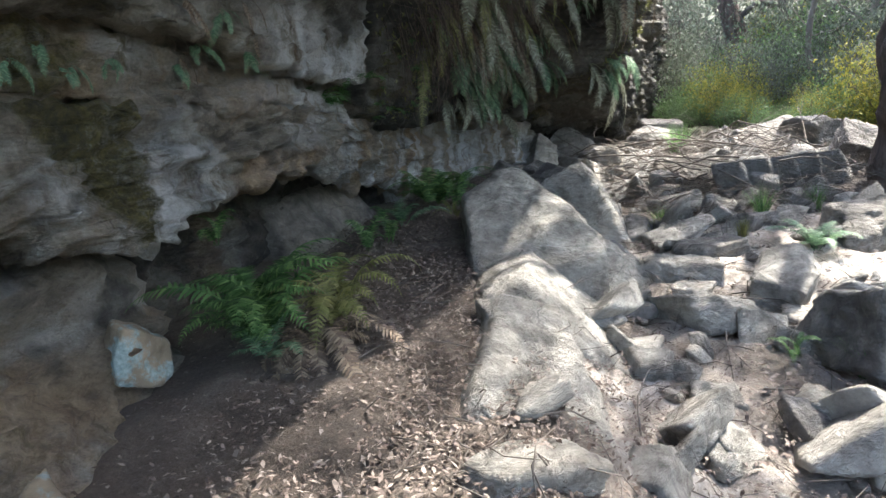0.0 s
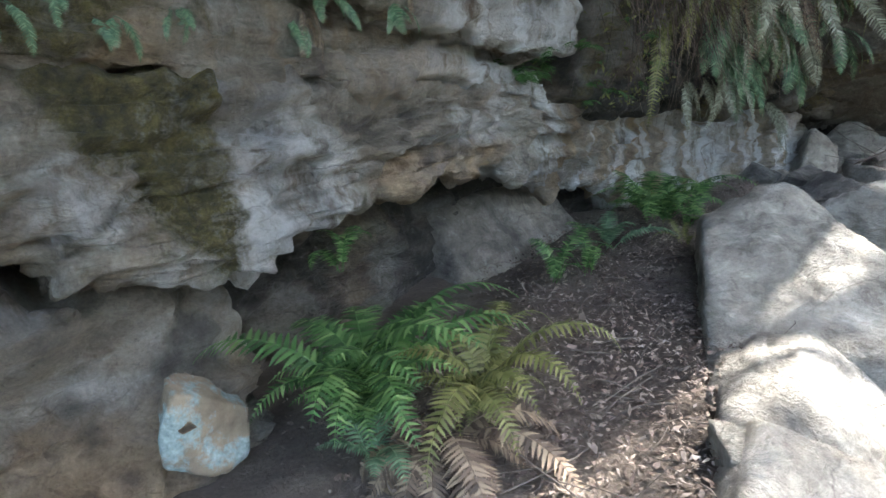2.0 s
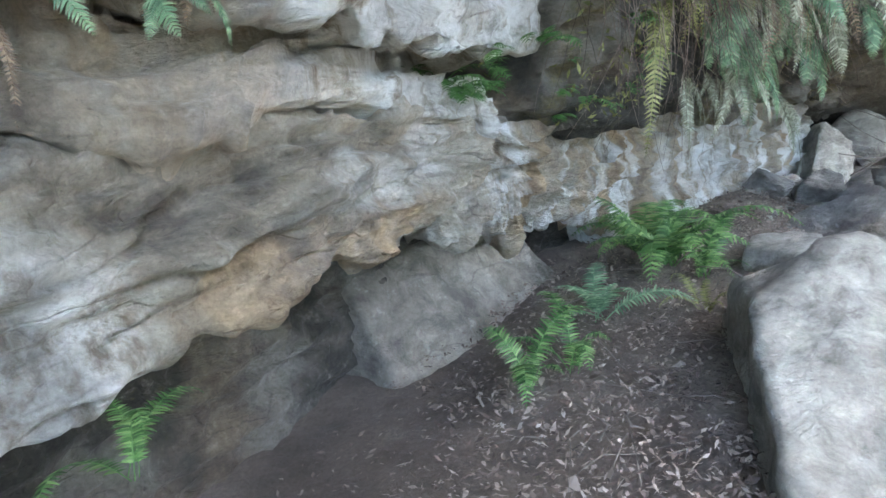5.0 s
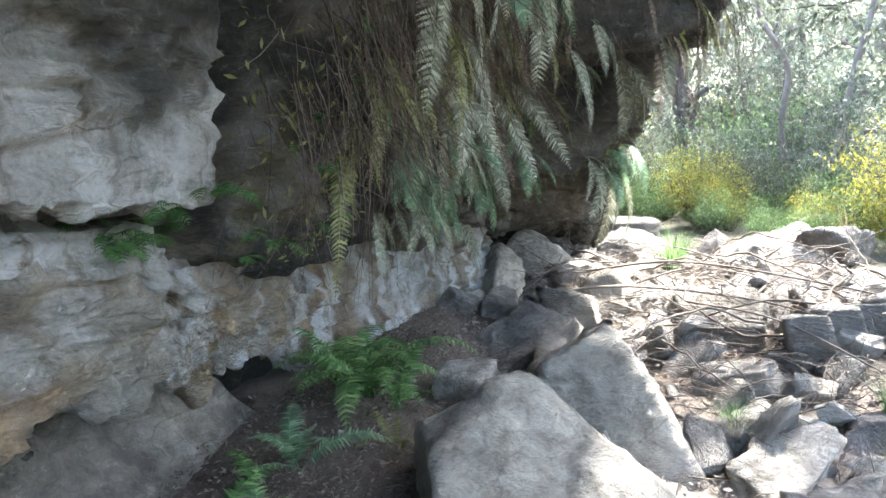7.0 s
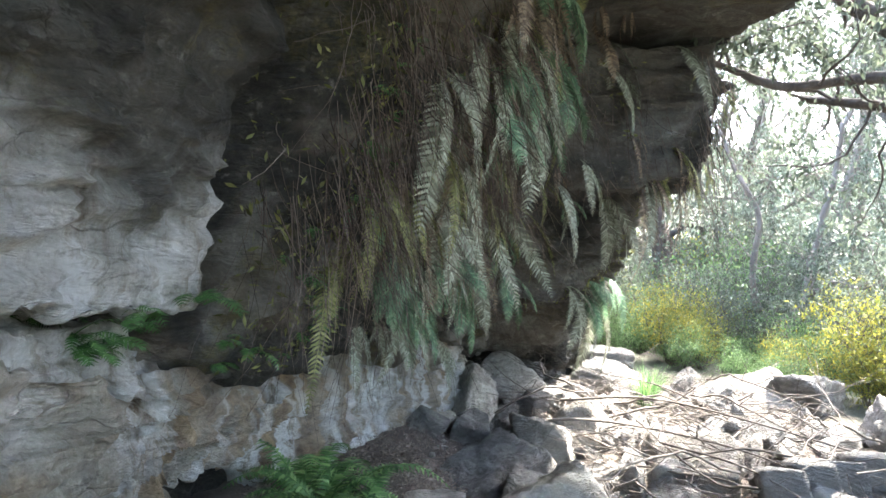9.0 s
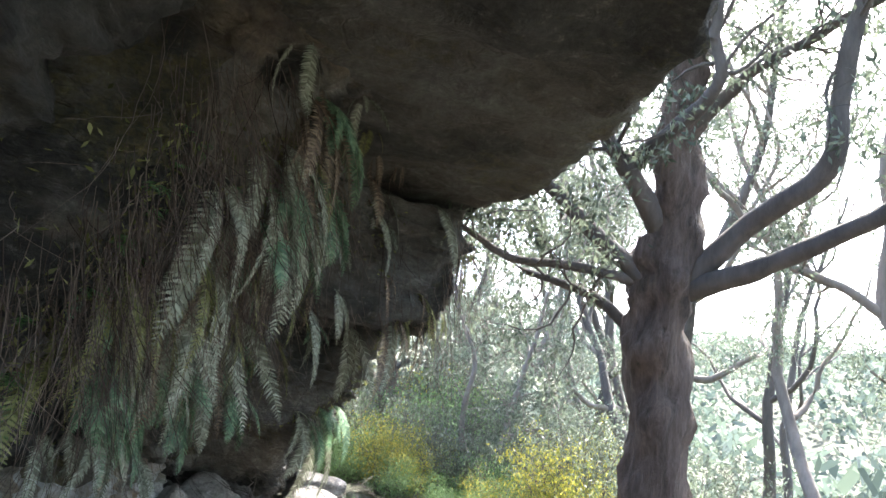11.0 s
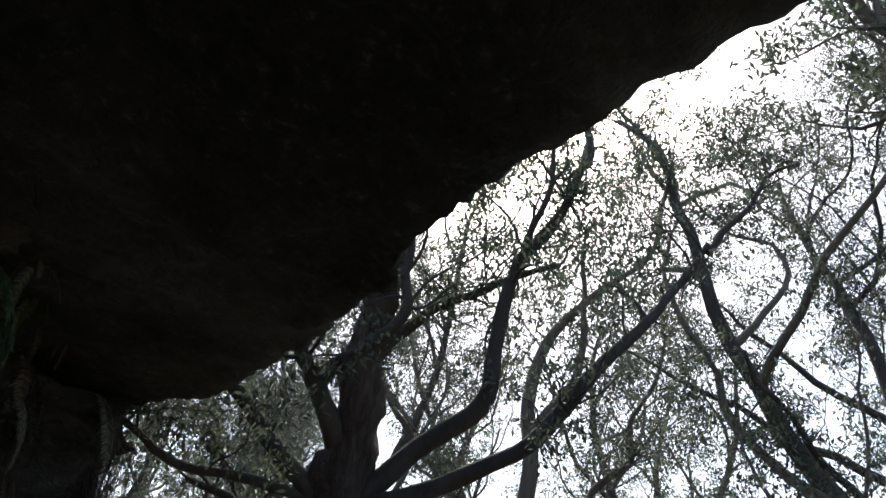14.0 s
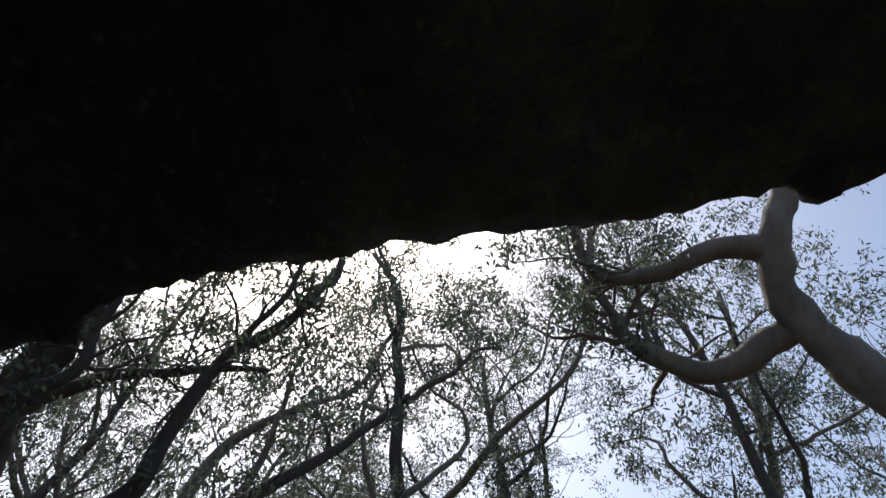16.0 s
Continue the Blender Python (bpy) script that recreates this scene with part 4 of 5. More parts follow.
GREYLAB, GREENLAB, OLIVELAB, DEADLAB = "dry grey-green fern hanging from the wall", "blue-green fern hanging from mossy stone", "yellow-green fern trailing down the wall", "dead brown fronds hanging from the overhang"
for k in range(170):
    s, z = rng.uniform(3.2, 5.5), rng.uniform(1.7, 3.2)
    kind, lab = [(hang_grey, GREYLAB), (hang_green, GREENLAB), (hang_olive, OLIVELAB), (hang_dead, DEADLAB)][int(rng.choice(4, p=[0.3, 0.14, 0.2, 0.36]))]
    if s < 3.7 and z < 2.2 and kind is hang_grey:
        kind, lab = hang_olive, OLIVELAB
    hanging(s, z, kind, int(rng.integers(3, 6)), rng.uniform(0.55, 1.15), 500 + k, lab)
for k in range(44):
    hanging(rng.uniform(3.9, 5.4), rng.uniform(1.3, 2.0), hang_green if k % 4 else hang_grey, 6, rng.uniform(0.5, 0.9), 200 + k, GREENLAB if k % 4 else GREYLAB)
for k in range(8):
    hanging(rng.uniform(5.0, 6.4), rng.uniform(1.0, 1.6), hang_green if k % 3 else hang_grey, 6, rng.uniform(0.8, 1.2), 600 + k, GREENLAB if k % 3 else GREYLAB)
for k in range(12):
    hanging(rng.uniform(-0.5, 1.1), rng.uniform(1.75, 2.1), (hang_dead, hang_green, hang_green)[k % 3], 4, rng.uniform(0.3, 0.5), 640 + k, (DEADLAB, GREENLAB, GREENLAB)[k % 3])
sprig = frond_set(450, 0.24, 9, 40, -60, 0.05, FERN, 3)
for k in range(54):
    s = rng.uniform(2.0, 3.7)
    z = (1.5 if s < 2.8 else 1.3 + 1.3 * rng.random() ** 1.5) + rng.uniform(-0.08, 0.1)
    hanging(s, z, sprig, 5, rng.uniform(0.4, 0.8), 660 + k, "small bright green fern in a damp crevice")
for k, (s, n) in enumerate([(4.6, 1.9), (4.9, 2.1), (5.2, 2.2), (4.3, 1.7), (4.0, 1.6), (3.6, 1.5), (3.3, 1.3), (5.5, 2.25), (3.0, 1.2)]):
    p = under_roof(s, n)
    if p:
        fern(tuple(p + Vector((0, 0, 0.02))), (hang_dead, hang_olive, hang_grey)[k % 3], 4, (DEADLAB, OLIVELAB, GREYLAB)[k % 3], "ferns hanging from the wall", size=0.5, seed=700 + k)

for k in range(9):
    hanging(rng.uniform(5.0, 6.2), rng.uniform(2.3, 3.0), sprig if k % 3 else hang_olive, 4, rng.uniform(0.4, 0.75), 740 + k, "bright leafy fern fringing the jutting block")
pieces = []
for k in range(1300):
    s = 2.68 + 2.5 * rng.random() ** 1.3
    z = rng.uniform(1.9, 3.1)
    p = np.array(on_wall(s, z)) + np.append(OUT * rng.uniform(-0.01, 0.1), 0)
    drop = rng.uniform(0.3, 1.0) if k % 5 else rng.uniform(0.1, 0.3)
    steps = 12
    q = np.array([p + np.append(OUT * 0.02, 0) * j / 2 + np.array([0, 0, -drop * j / (steps - 1)]) for j in range(steps)])
    q[1:, :2] += np.cumsum(np.cumsum(rng.normal(0, 0.008, (steps - 1, 2)), 0), 0) * rng.uniform(0.4, 1.6)
    pieces.append(tube(q, np.linspace(rng.uniform(0.0012, 0.003), 0.0007, steps), 3))
tagged(new("hanging_roots", make_mesh("hanging_roots", *gather(pieces), ROOTS)), "thin dry brown roots hanging down the wall", "roots", kind="stuff")

# moss and small leaves on the wall
pieces = []
for k in range(5200):
    s, z = rng.uniform(2.6, 6.2), rng.uniform(1.2, 3.0)
    if lattice(np.array([[s * 2.2, z * 1.6, 3.3]]), 77)[0] < 0.05:
        continue
    p = np.array(on_wall(s, z))
    a = rng.normal(size=3)
    a /= np.linalg.norm(a)
    b = np.cross(a, rng.normal(size=3))
    b /= np.linalg.norm(b)
    L = rng.uniform(0.012, 0.035)
    c = p + np.append(OUT, 0) * rng.uniform(0, 0.03)
    pieces.append((np.array([c, c + a * L + b * L * 0.3, c + a * L * 1.9, c + a * L - b * L * 0.3]), [(0, 1, 2, 3)]))
tagged(new("wall_moss", make_mesh("wall_moss", *gather(pieces), FERN_OLIVE, False)), "olive moss and tiny leaves clinging to damp stone", "moss", kind="stuff")

# ---- leaf litter ----
pieces = []
for k in range(52000):
    x, y = rng.normal(-0.1, 0.75), rng.uniform(0.8, 8.5)
    if k % 3 == 0:
        x = rng.uniform(-1.2, 4.0)
    s = (x - ORIGIN[0]) * ALONG[0] + (y - ORIGIN[1]) * ALONG[1]
    n = (x - ORIGIN[0]) * OUT[0] + (y - ORIGIN[1]) * OUT[1]
    if n < -0.5:
        continue
    a, L = rng.uniform(0, 6.28), rng.uniform(0.005, 0.02) if k % 9 else rng.uniform(0.02, 0.032)
    W = L * rng.uniform(0.16, 0.45)
    c = np.array([x, y, float(ground_z(x, y)) + 0.02 + rng.uniform(-0.01, 0.025)])
    u = np.array([math.cos(a), math.sin(a), rng.normal(0, 0.3)])
    v = np.array([-math.sin(a), math.cos(a), rng.normal(0, 0.35)])
    curl = np.array([0, 0, rng.uniform(-0.2, 0.45) * L])
    pieces.append((np.array([c - u * L, c - v * W + curl * 0.3, c + v * W + curl * 0.3, c + u * L * 0.3 - v * W + curl, c + u * L * 0.3 + v * W + curl, c + u * L]), [(0, 1, 2), (1, 3, 4, 2), (3, 5, 4)]))
tagged(new("leaf_litter", make_mesh("leaf_litter", *gather(pieces), LITTER, False)), "dry brown and grey leaves scattered over the soil", "leaf litter", kind="stuff")


# ---- fallen branches ----
def stick_mesh(name, length, radius, seed, forks=3):
    rng = np.random.default_rng(seed)
    t = np.linspace(0, 1, 12)
    p = np.stack([t * length, 0.08 * length * np.sin(t * rng.uniform(2, 5)) + np.cumsum(rng.normal(0, 0.018 * length, 12)), 0.05 * length * np.sin(t * 4 + rng.uniform(0, 3))], 1)
    pieces = [tube(p, radius * (1 - 0.75 * t), 6)]
    for _ in range(forks):
        i = int(rng.integers(3, 10))
        q = [p[i]]
        d = np.array([rng.uniform(0.4, 1), rng.uniform(-1, 1), rng.uniform(-0.1, 0.5)])
        for _j in range(6):
            d = d + rng.normal(0, 0.2, 3)
            q.append(q[-1] + d / np.linalg.norm(d) * length * 0.07)
        pieces.append(tube(np.array(q), np.linspace(radius * 0.45, radius * 0.1, 7), 5))
    return make_mesh(name, *gather(pieces), STICK)


sticks = [stick_mesh("fallen_branch", L, r, 800 + k) for k, (L, r) in enumerate([(1.3, 0.009), (1.0, 0.006), (1.6, 0.011), (0.8, 0.0045), (0.9, 0.005), (0.5, 0.003)])]
for k in range(110):
    if k < 84:
        x, y = rng.uniform(1.9, 4.2), rng.uniform(6.6, 9.8)
        up = rng.uniform(0.12, 0.4)
    else:
        x, y, up = rng.uniform(0.3, 2.6), rng.uniform(2.0, 6.2), 0.03
    which = int(rng.integers(0, 6)) if k < 84 else int(rng.integers(3, 6))
    ob = new("fallen_branch", sticks[which])
    ob.matrix_basis = pose(*on_ground(x, y, up), rng.uniform(0, 360), rng.uniform(-14, 24), rng.uniform(0, 360))
    tagged(ob, "bare grey fallen branch lying over the rocks", "branch", "fallen branches")
bough = [spline([(1.25, 8.1, 0.28), (1.7, 7.9, 0.36), (2.3, 7.75, 0.3), (2.9, 7.2, 0.22), (3.3, 6.6, 0.02)], 30), spline([(1.9, 8.8, 0.3), (2.6, 8.2, 0.42), (3.4, 7.3, 0.3), (4.1, 6.6, 0.1)], 30), spline([(2.2, 7.4, 0.3), (2.6, 6.8, 0.25), (3.0, 6.1, -0.05), (3.1, 5.7, -0.2)], 30)]
for k, b in enumerate(bough):
    tagged(new("fallen_branch", make_mesh("fallen_branch", *tube(b, np.linspace(0.014, 0.004, 30) * (1, 0.9, 0.6)[k], 8), STICK)), "long curved grey branch across the rubble", "branch", "fallen branches")

# a mat of thin dead twigs in the rubble
pieces = []
for k in range(2600):
    x, y = rng.uniform(1.5, 4.4), rng.uniform(6.0, 10.5)
    if k % 4 == 0:
        x, y = rng.uniform(-0.8, 2.5), rng.uniform(1.2, 6.5)
    L, a = rng.uniform(0.08, 0.4), rng.uniform(0, 6.28)
    c = np.array([x, y, float(ground_z(x, y)) + (rng.uniform(0.02, 0.22) if k % 4 else 0.03)])
    d = np.array([math.cos(a), math.sin(a), rng.uniform(-0.25, 0.25)])
    bendy = rng.normal(0, 0.06, 3)
    q = np.array([c + d * L * u + bendy * math.sin(3.1 * u) for u in (0, 0.33, 0.66, 1)])
    pieces.append(tube(q, np.array([1, 0.9, 0.7, 0.4]) * rng.uniform(0.0015, 0.0045), 4))
tagged(new("dead_twigs", make_mesh("dead_twigs", *gather(pieces), STICK)), "thin dry twigs strewn through the rubble", "twigs", kind="stuff")


# ---- trees ----
def grow(start, way, length, radius, rng, bend=0.25, rise=0.1, steps=12, tip=0.35):
    """A crooked limb: its points and radii."""
    p, d = [np.asarray(start, float)], np.asarray(way, float) / np.linalg.norm(way)
    for k in range(steps):
        d = d + rng.normal(0, bend, 3) * 0.6 + np.array([0, 0, rise])
        d /= np.linalg.norm(d)
        p.append(p[-1] + d * length / steps)
    return np.array(p), radius * np.linspace(1, tip, steps + 1)


def leaf_clump(pieces, c, count, spread, leaf, rng, hang=0.8):
    for _ in range(count):
        o = c + rng.normal(0, spread, 3) * (1, 1, 0.7)
        d = rng.normal(0, 0.7, 3) + np.array([0, 0, -hang])
        d /= np.linalg.norm(d)
        w = np.cross(d, rng.normal(size=3))
        w /= np.linalg.norm(w) + 1e-6
        L = leaf * rng.uniform(0.7, 1.3)
        pieces.append(np.array([o, o + d * L * 0.45 + w * L * 0.17, o + d * L, o + d * L * 0.45 - w * L * 0.17]))


def leaves_mesh(name, quads, mat):
    v = np.vstack(quads)
    f = np.arange(len(v)).reshape(-1, 4)
    return make_mesh(name, v, f, mat, smooth=False)


def bare_twigs(wood, leaf_quads, pts, radius, rng, count, reach, leaf=0.076, per=38, spread=0.088, start=0.35, levels=2):
    """Side branches on a limb, with twigs and leaf clumps at their ends."""
    n = len(pts)
    for _ in range(count):
        i = int(rng.integers(int(n * start), n))
        d = pts[min(i + 1, n - 1)] - pts[max(i - 1, 0)]
        d = d / (np.linalg.norm(d) + 1e-9) * 0.6 + rng.normal(0, 0.75, 3) + np.array([0, 0, 0.35])
        q, r = grow(pts[i], d, reach * rng.uniform(0.6, 1.2), max(radius * 0.4, 0.008), rng, 0.38, 0.05, 8, 0.25)
        wood.append(tube(q, r, 5))
        if levels > 1:
            for _k in range(3):
                j = int(rng.integers(3, 9))
                e = rng.normal(0, 0.8, 3) + (q[min(j, 8)] - q[j - 1]) * 3 + np.array([0, 0, 0.2])
                q2, r2 = grow(q[min(j, 8)], e, reach * rng.uniform(0.3, 0.55), max(r[j - 1] * 0.5, 0.004), rng, 0.45, 0.02, 5, 0.3)
                wood.append(tube(q2, r2, 4))
                leaf_clump(leaf_quads, q2[-1], per, spread, leaf, rng)
                leaf_clump(leaf_quads, q2[3], per // 2, spread * 0.8, leaf, rng)
        leaf_clump(leaf_quads, q[-1], per, spread, leaf, rng)


def authored_tree(label, mat, limb_mat, trunk, trunk_r, limbs, seed, knobs=0.02, category="tree", reach=1.1, twigs=11, crown_limbs=()):
    rng = np.random.default_rng(seed)
    root = thing("tree", label, category, at=(0, 0, 0))
    p = spline(trunk, 60)
    r = np.interp(np.linspace(0, 1, 60), np.linspace(0, 1, len(trunk_r)), trunk_r)
    v, f = tube(p, r, 20)
    v = v + (v - np.repeat(p, 20, 0)) * (knobs / 0.1) * rough(v, (0.16, 0.16, 0.3), 3, seed)[:, None] * 0.5
    part("trunk", make_mesh("trunk", v, f, mat), root)
    wood, quads = [], []
    for pts, r0, r1 in limbs:
        q = spline(pts, 36)
        q[3:] += 0.025 * np.stack([rough(q[3:] + 9 * k, 0.4, 3, seed + k) for k in range(3)], 1)
        rr = 0.82 * np.linspace(r0, r1, 36) * (1 + 0.12 * rough(q, 0.25, 2, seed))
        part("limb", make_mesh("limb", *tube(q, rr, 10), limb_mat), root)
        bare_twigs(wood, quads, q, r1, rng, twigs, reach, start=0.4)
    for at, way, length, r0 in crown_limbs:
        q, rr = grow(at, way, length, r0, rng, 0.3, 0.08, 16)
        part("limb", make_mesh("limb", *tube(q, rr, 8), limb_mat), root)
        bare_twigs(wood, quads, q, r0 * 0.4, rng, twigs, reach)
    tagged(part("twigwork", make_mesh("twigwork", *gather(wood), limb_mat), root), kind="stuff")
    tagged(part("crown", leaves_mesh("crown", quads, GUM), root, "sparse drooping grey-green leaves"), kind="stuff")
    return root


authored_tree("big rough-barked tree with dark spreading limbs", BARK_RED, BARK_DARK,
              [(4.75, 6.9, -0.9), (4.66, 6.84, 0.3), (4.57, 6.75, 1.62), (4.54, 6.74, 2.42), (4.46, 6.7, 3.05), (4.41, 6.56, 3.57), (4.22, 6.44, 4.19), (4.1, 6.24, 5.3), (4.12, 6.11, 6.9)],
              [0.36, 0.3, 0.27, 0.26, 0.3, 0.22, 0.2, 0.13, 0.06], [
                  ([(4.5, 6.6, 2.95), (4.66, 6.0, 3.52), (4.65, 5.34, 3.96), (4.58, 5.25, 4.51), (4.5, 5.02, 5.18), (4.58, 4.6, 5.83), (4.72, 4.36, 6.72)], 0.13, 0.05),
                  ([(4.55, 6.5, 2.95), (4.67, 5.79, 3.2), (4.76, 4.99, 3.52), (4.78, 4.64, 3.86), (4.86, 4.03, 4.52), (5.03, 3.67, 4.99), (5.12, 3.34, 5.49)], 0.12, 0.035),
                  ([(4.35, 6.8, 3.0), (3.99, 7.1, 3.38), (3.71, 7.38, 3.78), (3.37, 7.73, 4.17), (3.04, 8.04, 4.79)], 0.12, 0.06),
                  ([(4.3, 6.85, 3.0), (3.76, 7.16, 3.07), (3.24, 7.36, 3.06), (2.85, 7.45, 3.16), (2.54, 7.47, 3.25)], 0.06, 0.03),
                  ([(4.45, 6.85, 2.4), (4.3, 7.23, 2.8), (4.07, 7.66, 3.01), (3.93, 8.08, 3.13)], 0.08, 0.04),
                  ([(4.35, 6.65, 3.4), (3.77, 6.61, 3.93), (3.56, 6.69, 4.17), (3.41, 6.87, 4.83)], 0.13, 0.06),
                  ([(3.85, 6.6, 4.0), (3.8, 6.09, 4.21), (3.76, 5.72, 4.45), (3.57, 5.68, 4.76)], 0.09, 0.05),
                  ([(4.25, 6.4, 4.3), (4.42, 5.89, 4.83), (4.68, 5.54, 5.13), (5.11, 4.82, 5.57)], 0.08, 0.035)], 31, 0.09,
              crown_limbs=[((4.1, 6.24, 5.3), (0.3, -0.5, 1), 3.5, 0.08), ((4.1, 6.24, 5.3), (-1, -0.4, 0.6), 2.4, 0.05), ((4.12, 6.11, 6.8), (-0.6, -0.9, 0.4), 2.4, 0.04), ((3.41, 6.87, 4.8), (-0.5, 0.1, 1), 2.2, 0.045), ((3.57, 5.68, 4.7), (-0.2, -0.5, 1), 2.2, 0.04), ((4.5, 5.02, 5.1), (-0.7, -0.6, 0.7), 2.2, 0.04), ((4.72, 4.36, 6.5), (0.2, -0.3, 1), 2.6, 0.05), ((5.12, 3.34, 5.4), (0.3, -0.5, 1), 2.2, 0.035), ((3.04, 8.04, 4.7), (-0.1, 0.3, 1), 2.4, 0.05)])
authored_tree("pale smooth gum leaning with twisted limbs", BARK_PALE, BARK_PALE,
              [(9.2, 4.2, -1.9), (8.48, 4.63, 0.59), (8.04, 4.94, 1.9), (7.81, 5.58, 2.66), (7.93, 6.3, 3.33), (7.9, 6.24, 4.37), (7.79, 6.25, 5.22), (7.87, 5.98, 6.18), (8.08, 5.3, 6.96), (8.34, 4.67, 7.49)],
              [0.2, 0.18, 0.16, 0.15, 0.13, 0.11, 0.1, 0.08, 0.06, 0.04], [
                  ([(7.95, 6.28, 3.26), (7.69, 6.71, 3.6), (7.38, 7.17, 3.87), (7.12, 7.41, 4.26)], 0.09, 0.05),
                  ([(8.2, 5.2, 2.2), (8.39, 5.65, 3.19), (8.51, 5.64, 4.01), (8.96, 5.16, 4.63)], 0.1, 0.05)], 32, 0.01,
              crown_limbs=[((7.9, 6.24, 4.8), (0.2, -1, 0.6), 3.0, 0.08), ((8.3, 4.7, 7.4), (0.2, -0.4, 1), 2.5, 0.05), ((8.96, 5.16, 4.6), (0.3, -0.4, 1), 2.5, 0.05), ((7.12, 7.41, 4.2), (-0.2, 0.5, 1), 2.5, 0.05)])
authored_tree("thick pale gum with knotted bends overhead", BARK_PALE, BARK_PALE,
              [(4.9, -3.4, -0.8), (4.5, -2.9, 1.0), (4.0, -1.9, 3.4), (3.68, -0.6, 4.9), (3.58, -0.03, 5.47), (3.43, 0.23, 5.79), (3.15, 0.33, 6.1), (2.92, 0.19, 6.61), (2.56, 0.22, 7.22)],
              [0.3, 0.26, 0.21, 0.17, 0.15, 0.14, 0.13, 0.1, 0.06], [
                  ([(3.2, 0.3, 6.05), (3.29, 0.8, 6.07), (3.59, 1.26, 5.98), (3.74, 1.72, 6.14), (3.51, 1.95, 6.56)], 0.14, 0.05),
                  ([(3.6, 0.1, 5.6), (3.93, 0.64, 5.32), (3.99, 1.08, 5.39), (4.0, 1.37, 5.6), (3.98, 1.48, 5.83)], 0.15, 0.08)], 33, 0.05,
              crown_limbs=[((3.51, 1.95, 6.5), (0.3, 0.3, 1), 2.2, 0.05), ((3.98, 1.48, 5.8), (0.6, 0.4, 1), 2.4, 0.05), ((2.6, 0.2, 7.1), (0.2, -0.4, 1), 2.4, 0.06)])

authored_tree("twisting pale gum with a forked stem", BARK_PALE, BARK_PALE,
              [(7.2, 13.25, -1.3), (7.23, 13.23, -0.9), (7.41, 13.26, -0.3), (7.55, 13.28, 0.25), (7.68, 13.2, 0.5)], [0.2, 0.17, 0.15, 0.14, 0.12], [
                  ([(7.55, 13.28, 0.3), (7.12, 13.31, 0.73), (7.02, 13.27, 1.47), (7.09, 13.2, 2.36), (6.7, 13.37, 3.25), (6.67, 13.72, 3.97)], 0.09, 0.04),
                  ([(7.66, 13.2, 0.48), (7.93, 13.05, 0.9), (8.13, 13.25, 1.37), (8.36, 13.22, 2.26), (8.65, 13.22, 3.27), (8.65, 13.07, 4.04)], 0.11, 0.045),
                  ([(7.9, 13.06, 0.88), (7.97, 12.53, 1.18), (8.08, 12.09, 1.12)], 0.06, 0.025)], 34, 0.02, twigs=6,
              crown_limbs=[((6.67, 13.72, 3.9), (-0.2, 0.2, 1), 2.0, 0.04), ((8.65, 13.07, 4.0), (0.2, -0.2, 1), 2.2, 0.045)])
authored_tree("leaning brown-barked tree beyond the rocks", BARK_RED, BARK_DARK,
              [(7.1, 15.9, -1.2), (7.04, 15.96, 0.18), (6.94, 16.09, 1.16), (6.78, 16.19, 1.91), (6.56, 16.24, 3.0), (6.32, 16.19, 4.15), (6.2, 16.2, 6.0)], [0.3, 0.26, 0.25, 0.24, 0.2, 0.16, 0.08], [
                  ([(6.78, 16.19, 1.9), (7.3, 16.0, 2.3), (7.7, 15.8, 2.2), (8.0, 15.6, 2.6)], 0.1, 0.04)], 35, 0.03, twigs=6,
              crown_limbs=[((6.2, 16.2, 5.6), (0.2, -0.1, 1), 2.5, 0.07)])


def wild_gum(name, height, seed, mat, limb_mat, label, group, straight=0.1, limbs=7):
    rng = np.random.default_rng(seed)
    root = thing(name, label, "tree", group)
    p, r = grow((0, 0, -0.3), (rng.normal(0, 0.12), rng.normal(0, 0.12), 1), height, 0.014 * height, rng, straight, 0.04, 24, 0.22)
    part("trunk", make_mesh("trunk", *tube(p, r, 12), mat), root)
    wood, quads = [], []
    for k in range(limbs):
        i = int(rng.integers(8, 24))
        a = k * 2.4 + rng.uniform(-0.5, 0.5)
        q, rr = grow(p[i], (math.cos(a), math.sin(a), 0.7), height * rng.uniform(0.22, 0.42), r[i] * 0.6, rng, 0.34, 0.1, 14, 0.25)
        part("limb", make_mesh("limb", *tube(q, rr, 8), limb_mat), root)
        bare_twigs(wood, quads, q, rr[-1], rng, 9, height * 0.11, leaf=0.074, per=34, spread=0.09, start=0.3)
    bare_twigs(wood, quads, p, r[-1], rng, 10, height * 0.12, leaf=0.074, per=34, spread=0.09, start=0.6)
    tagged(part("twigwork", make_mesh("twigwork", *gather(wood), limb_mat), root), kind="stuff")
    tagged(part("crown", leaves_mesh("crown", quads, GUM), root, "airy clumps of grey-green leaves"), kind="stuff")
    return root


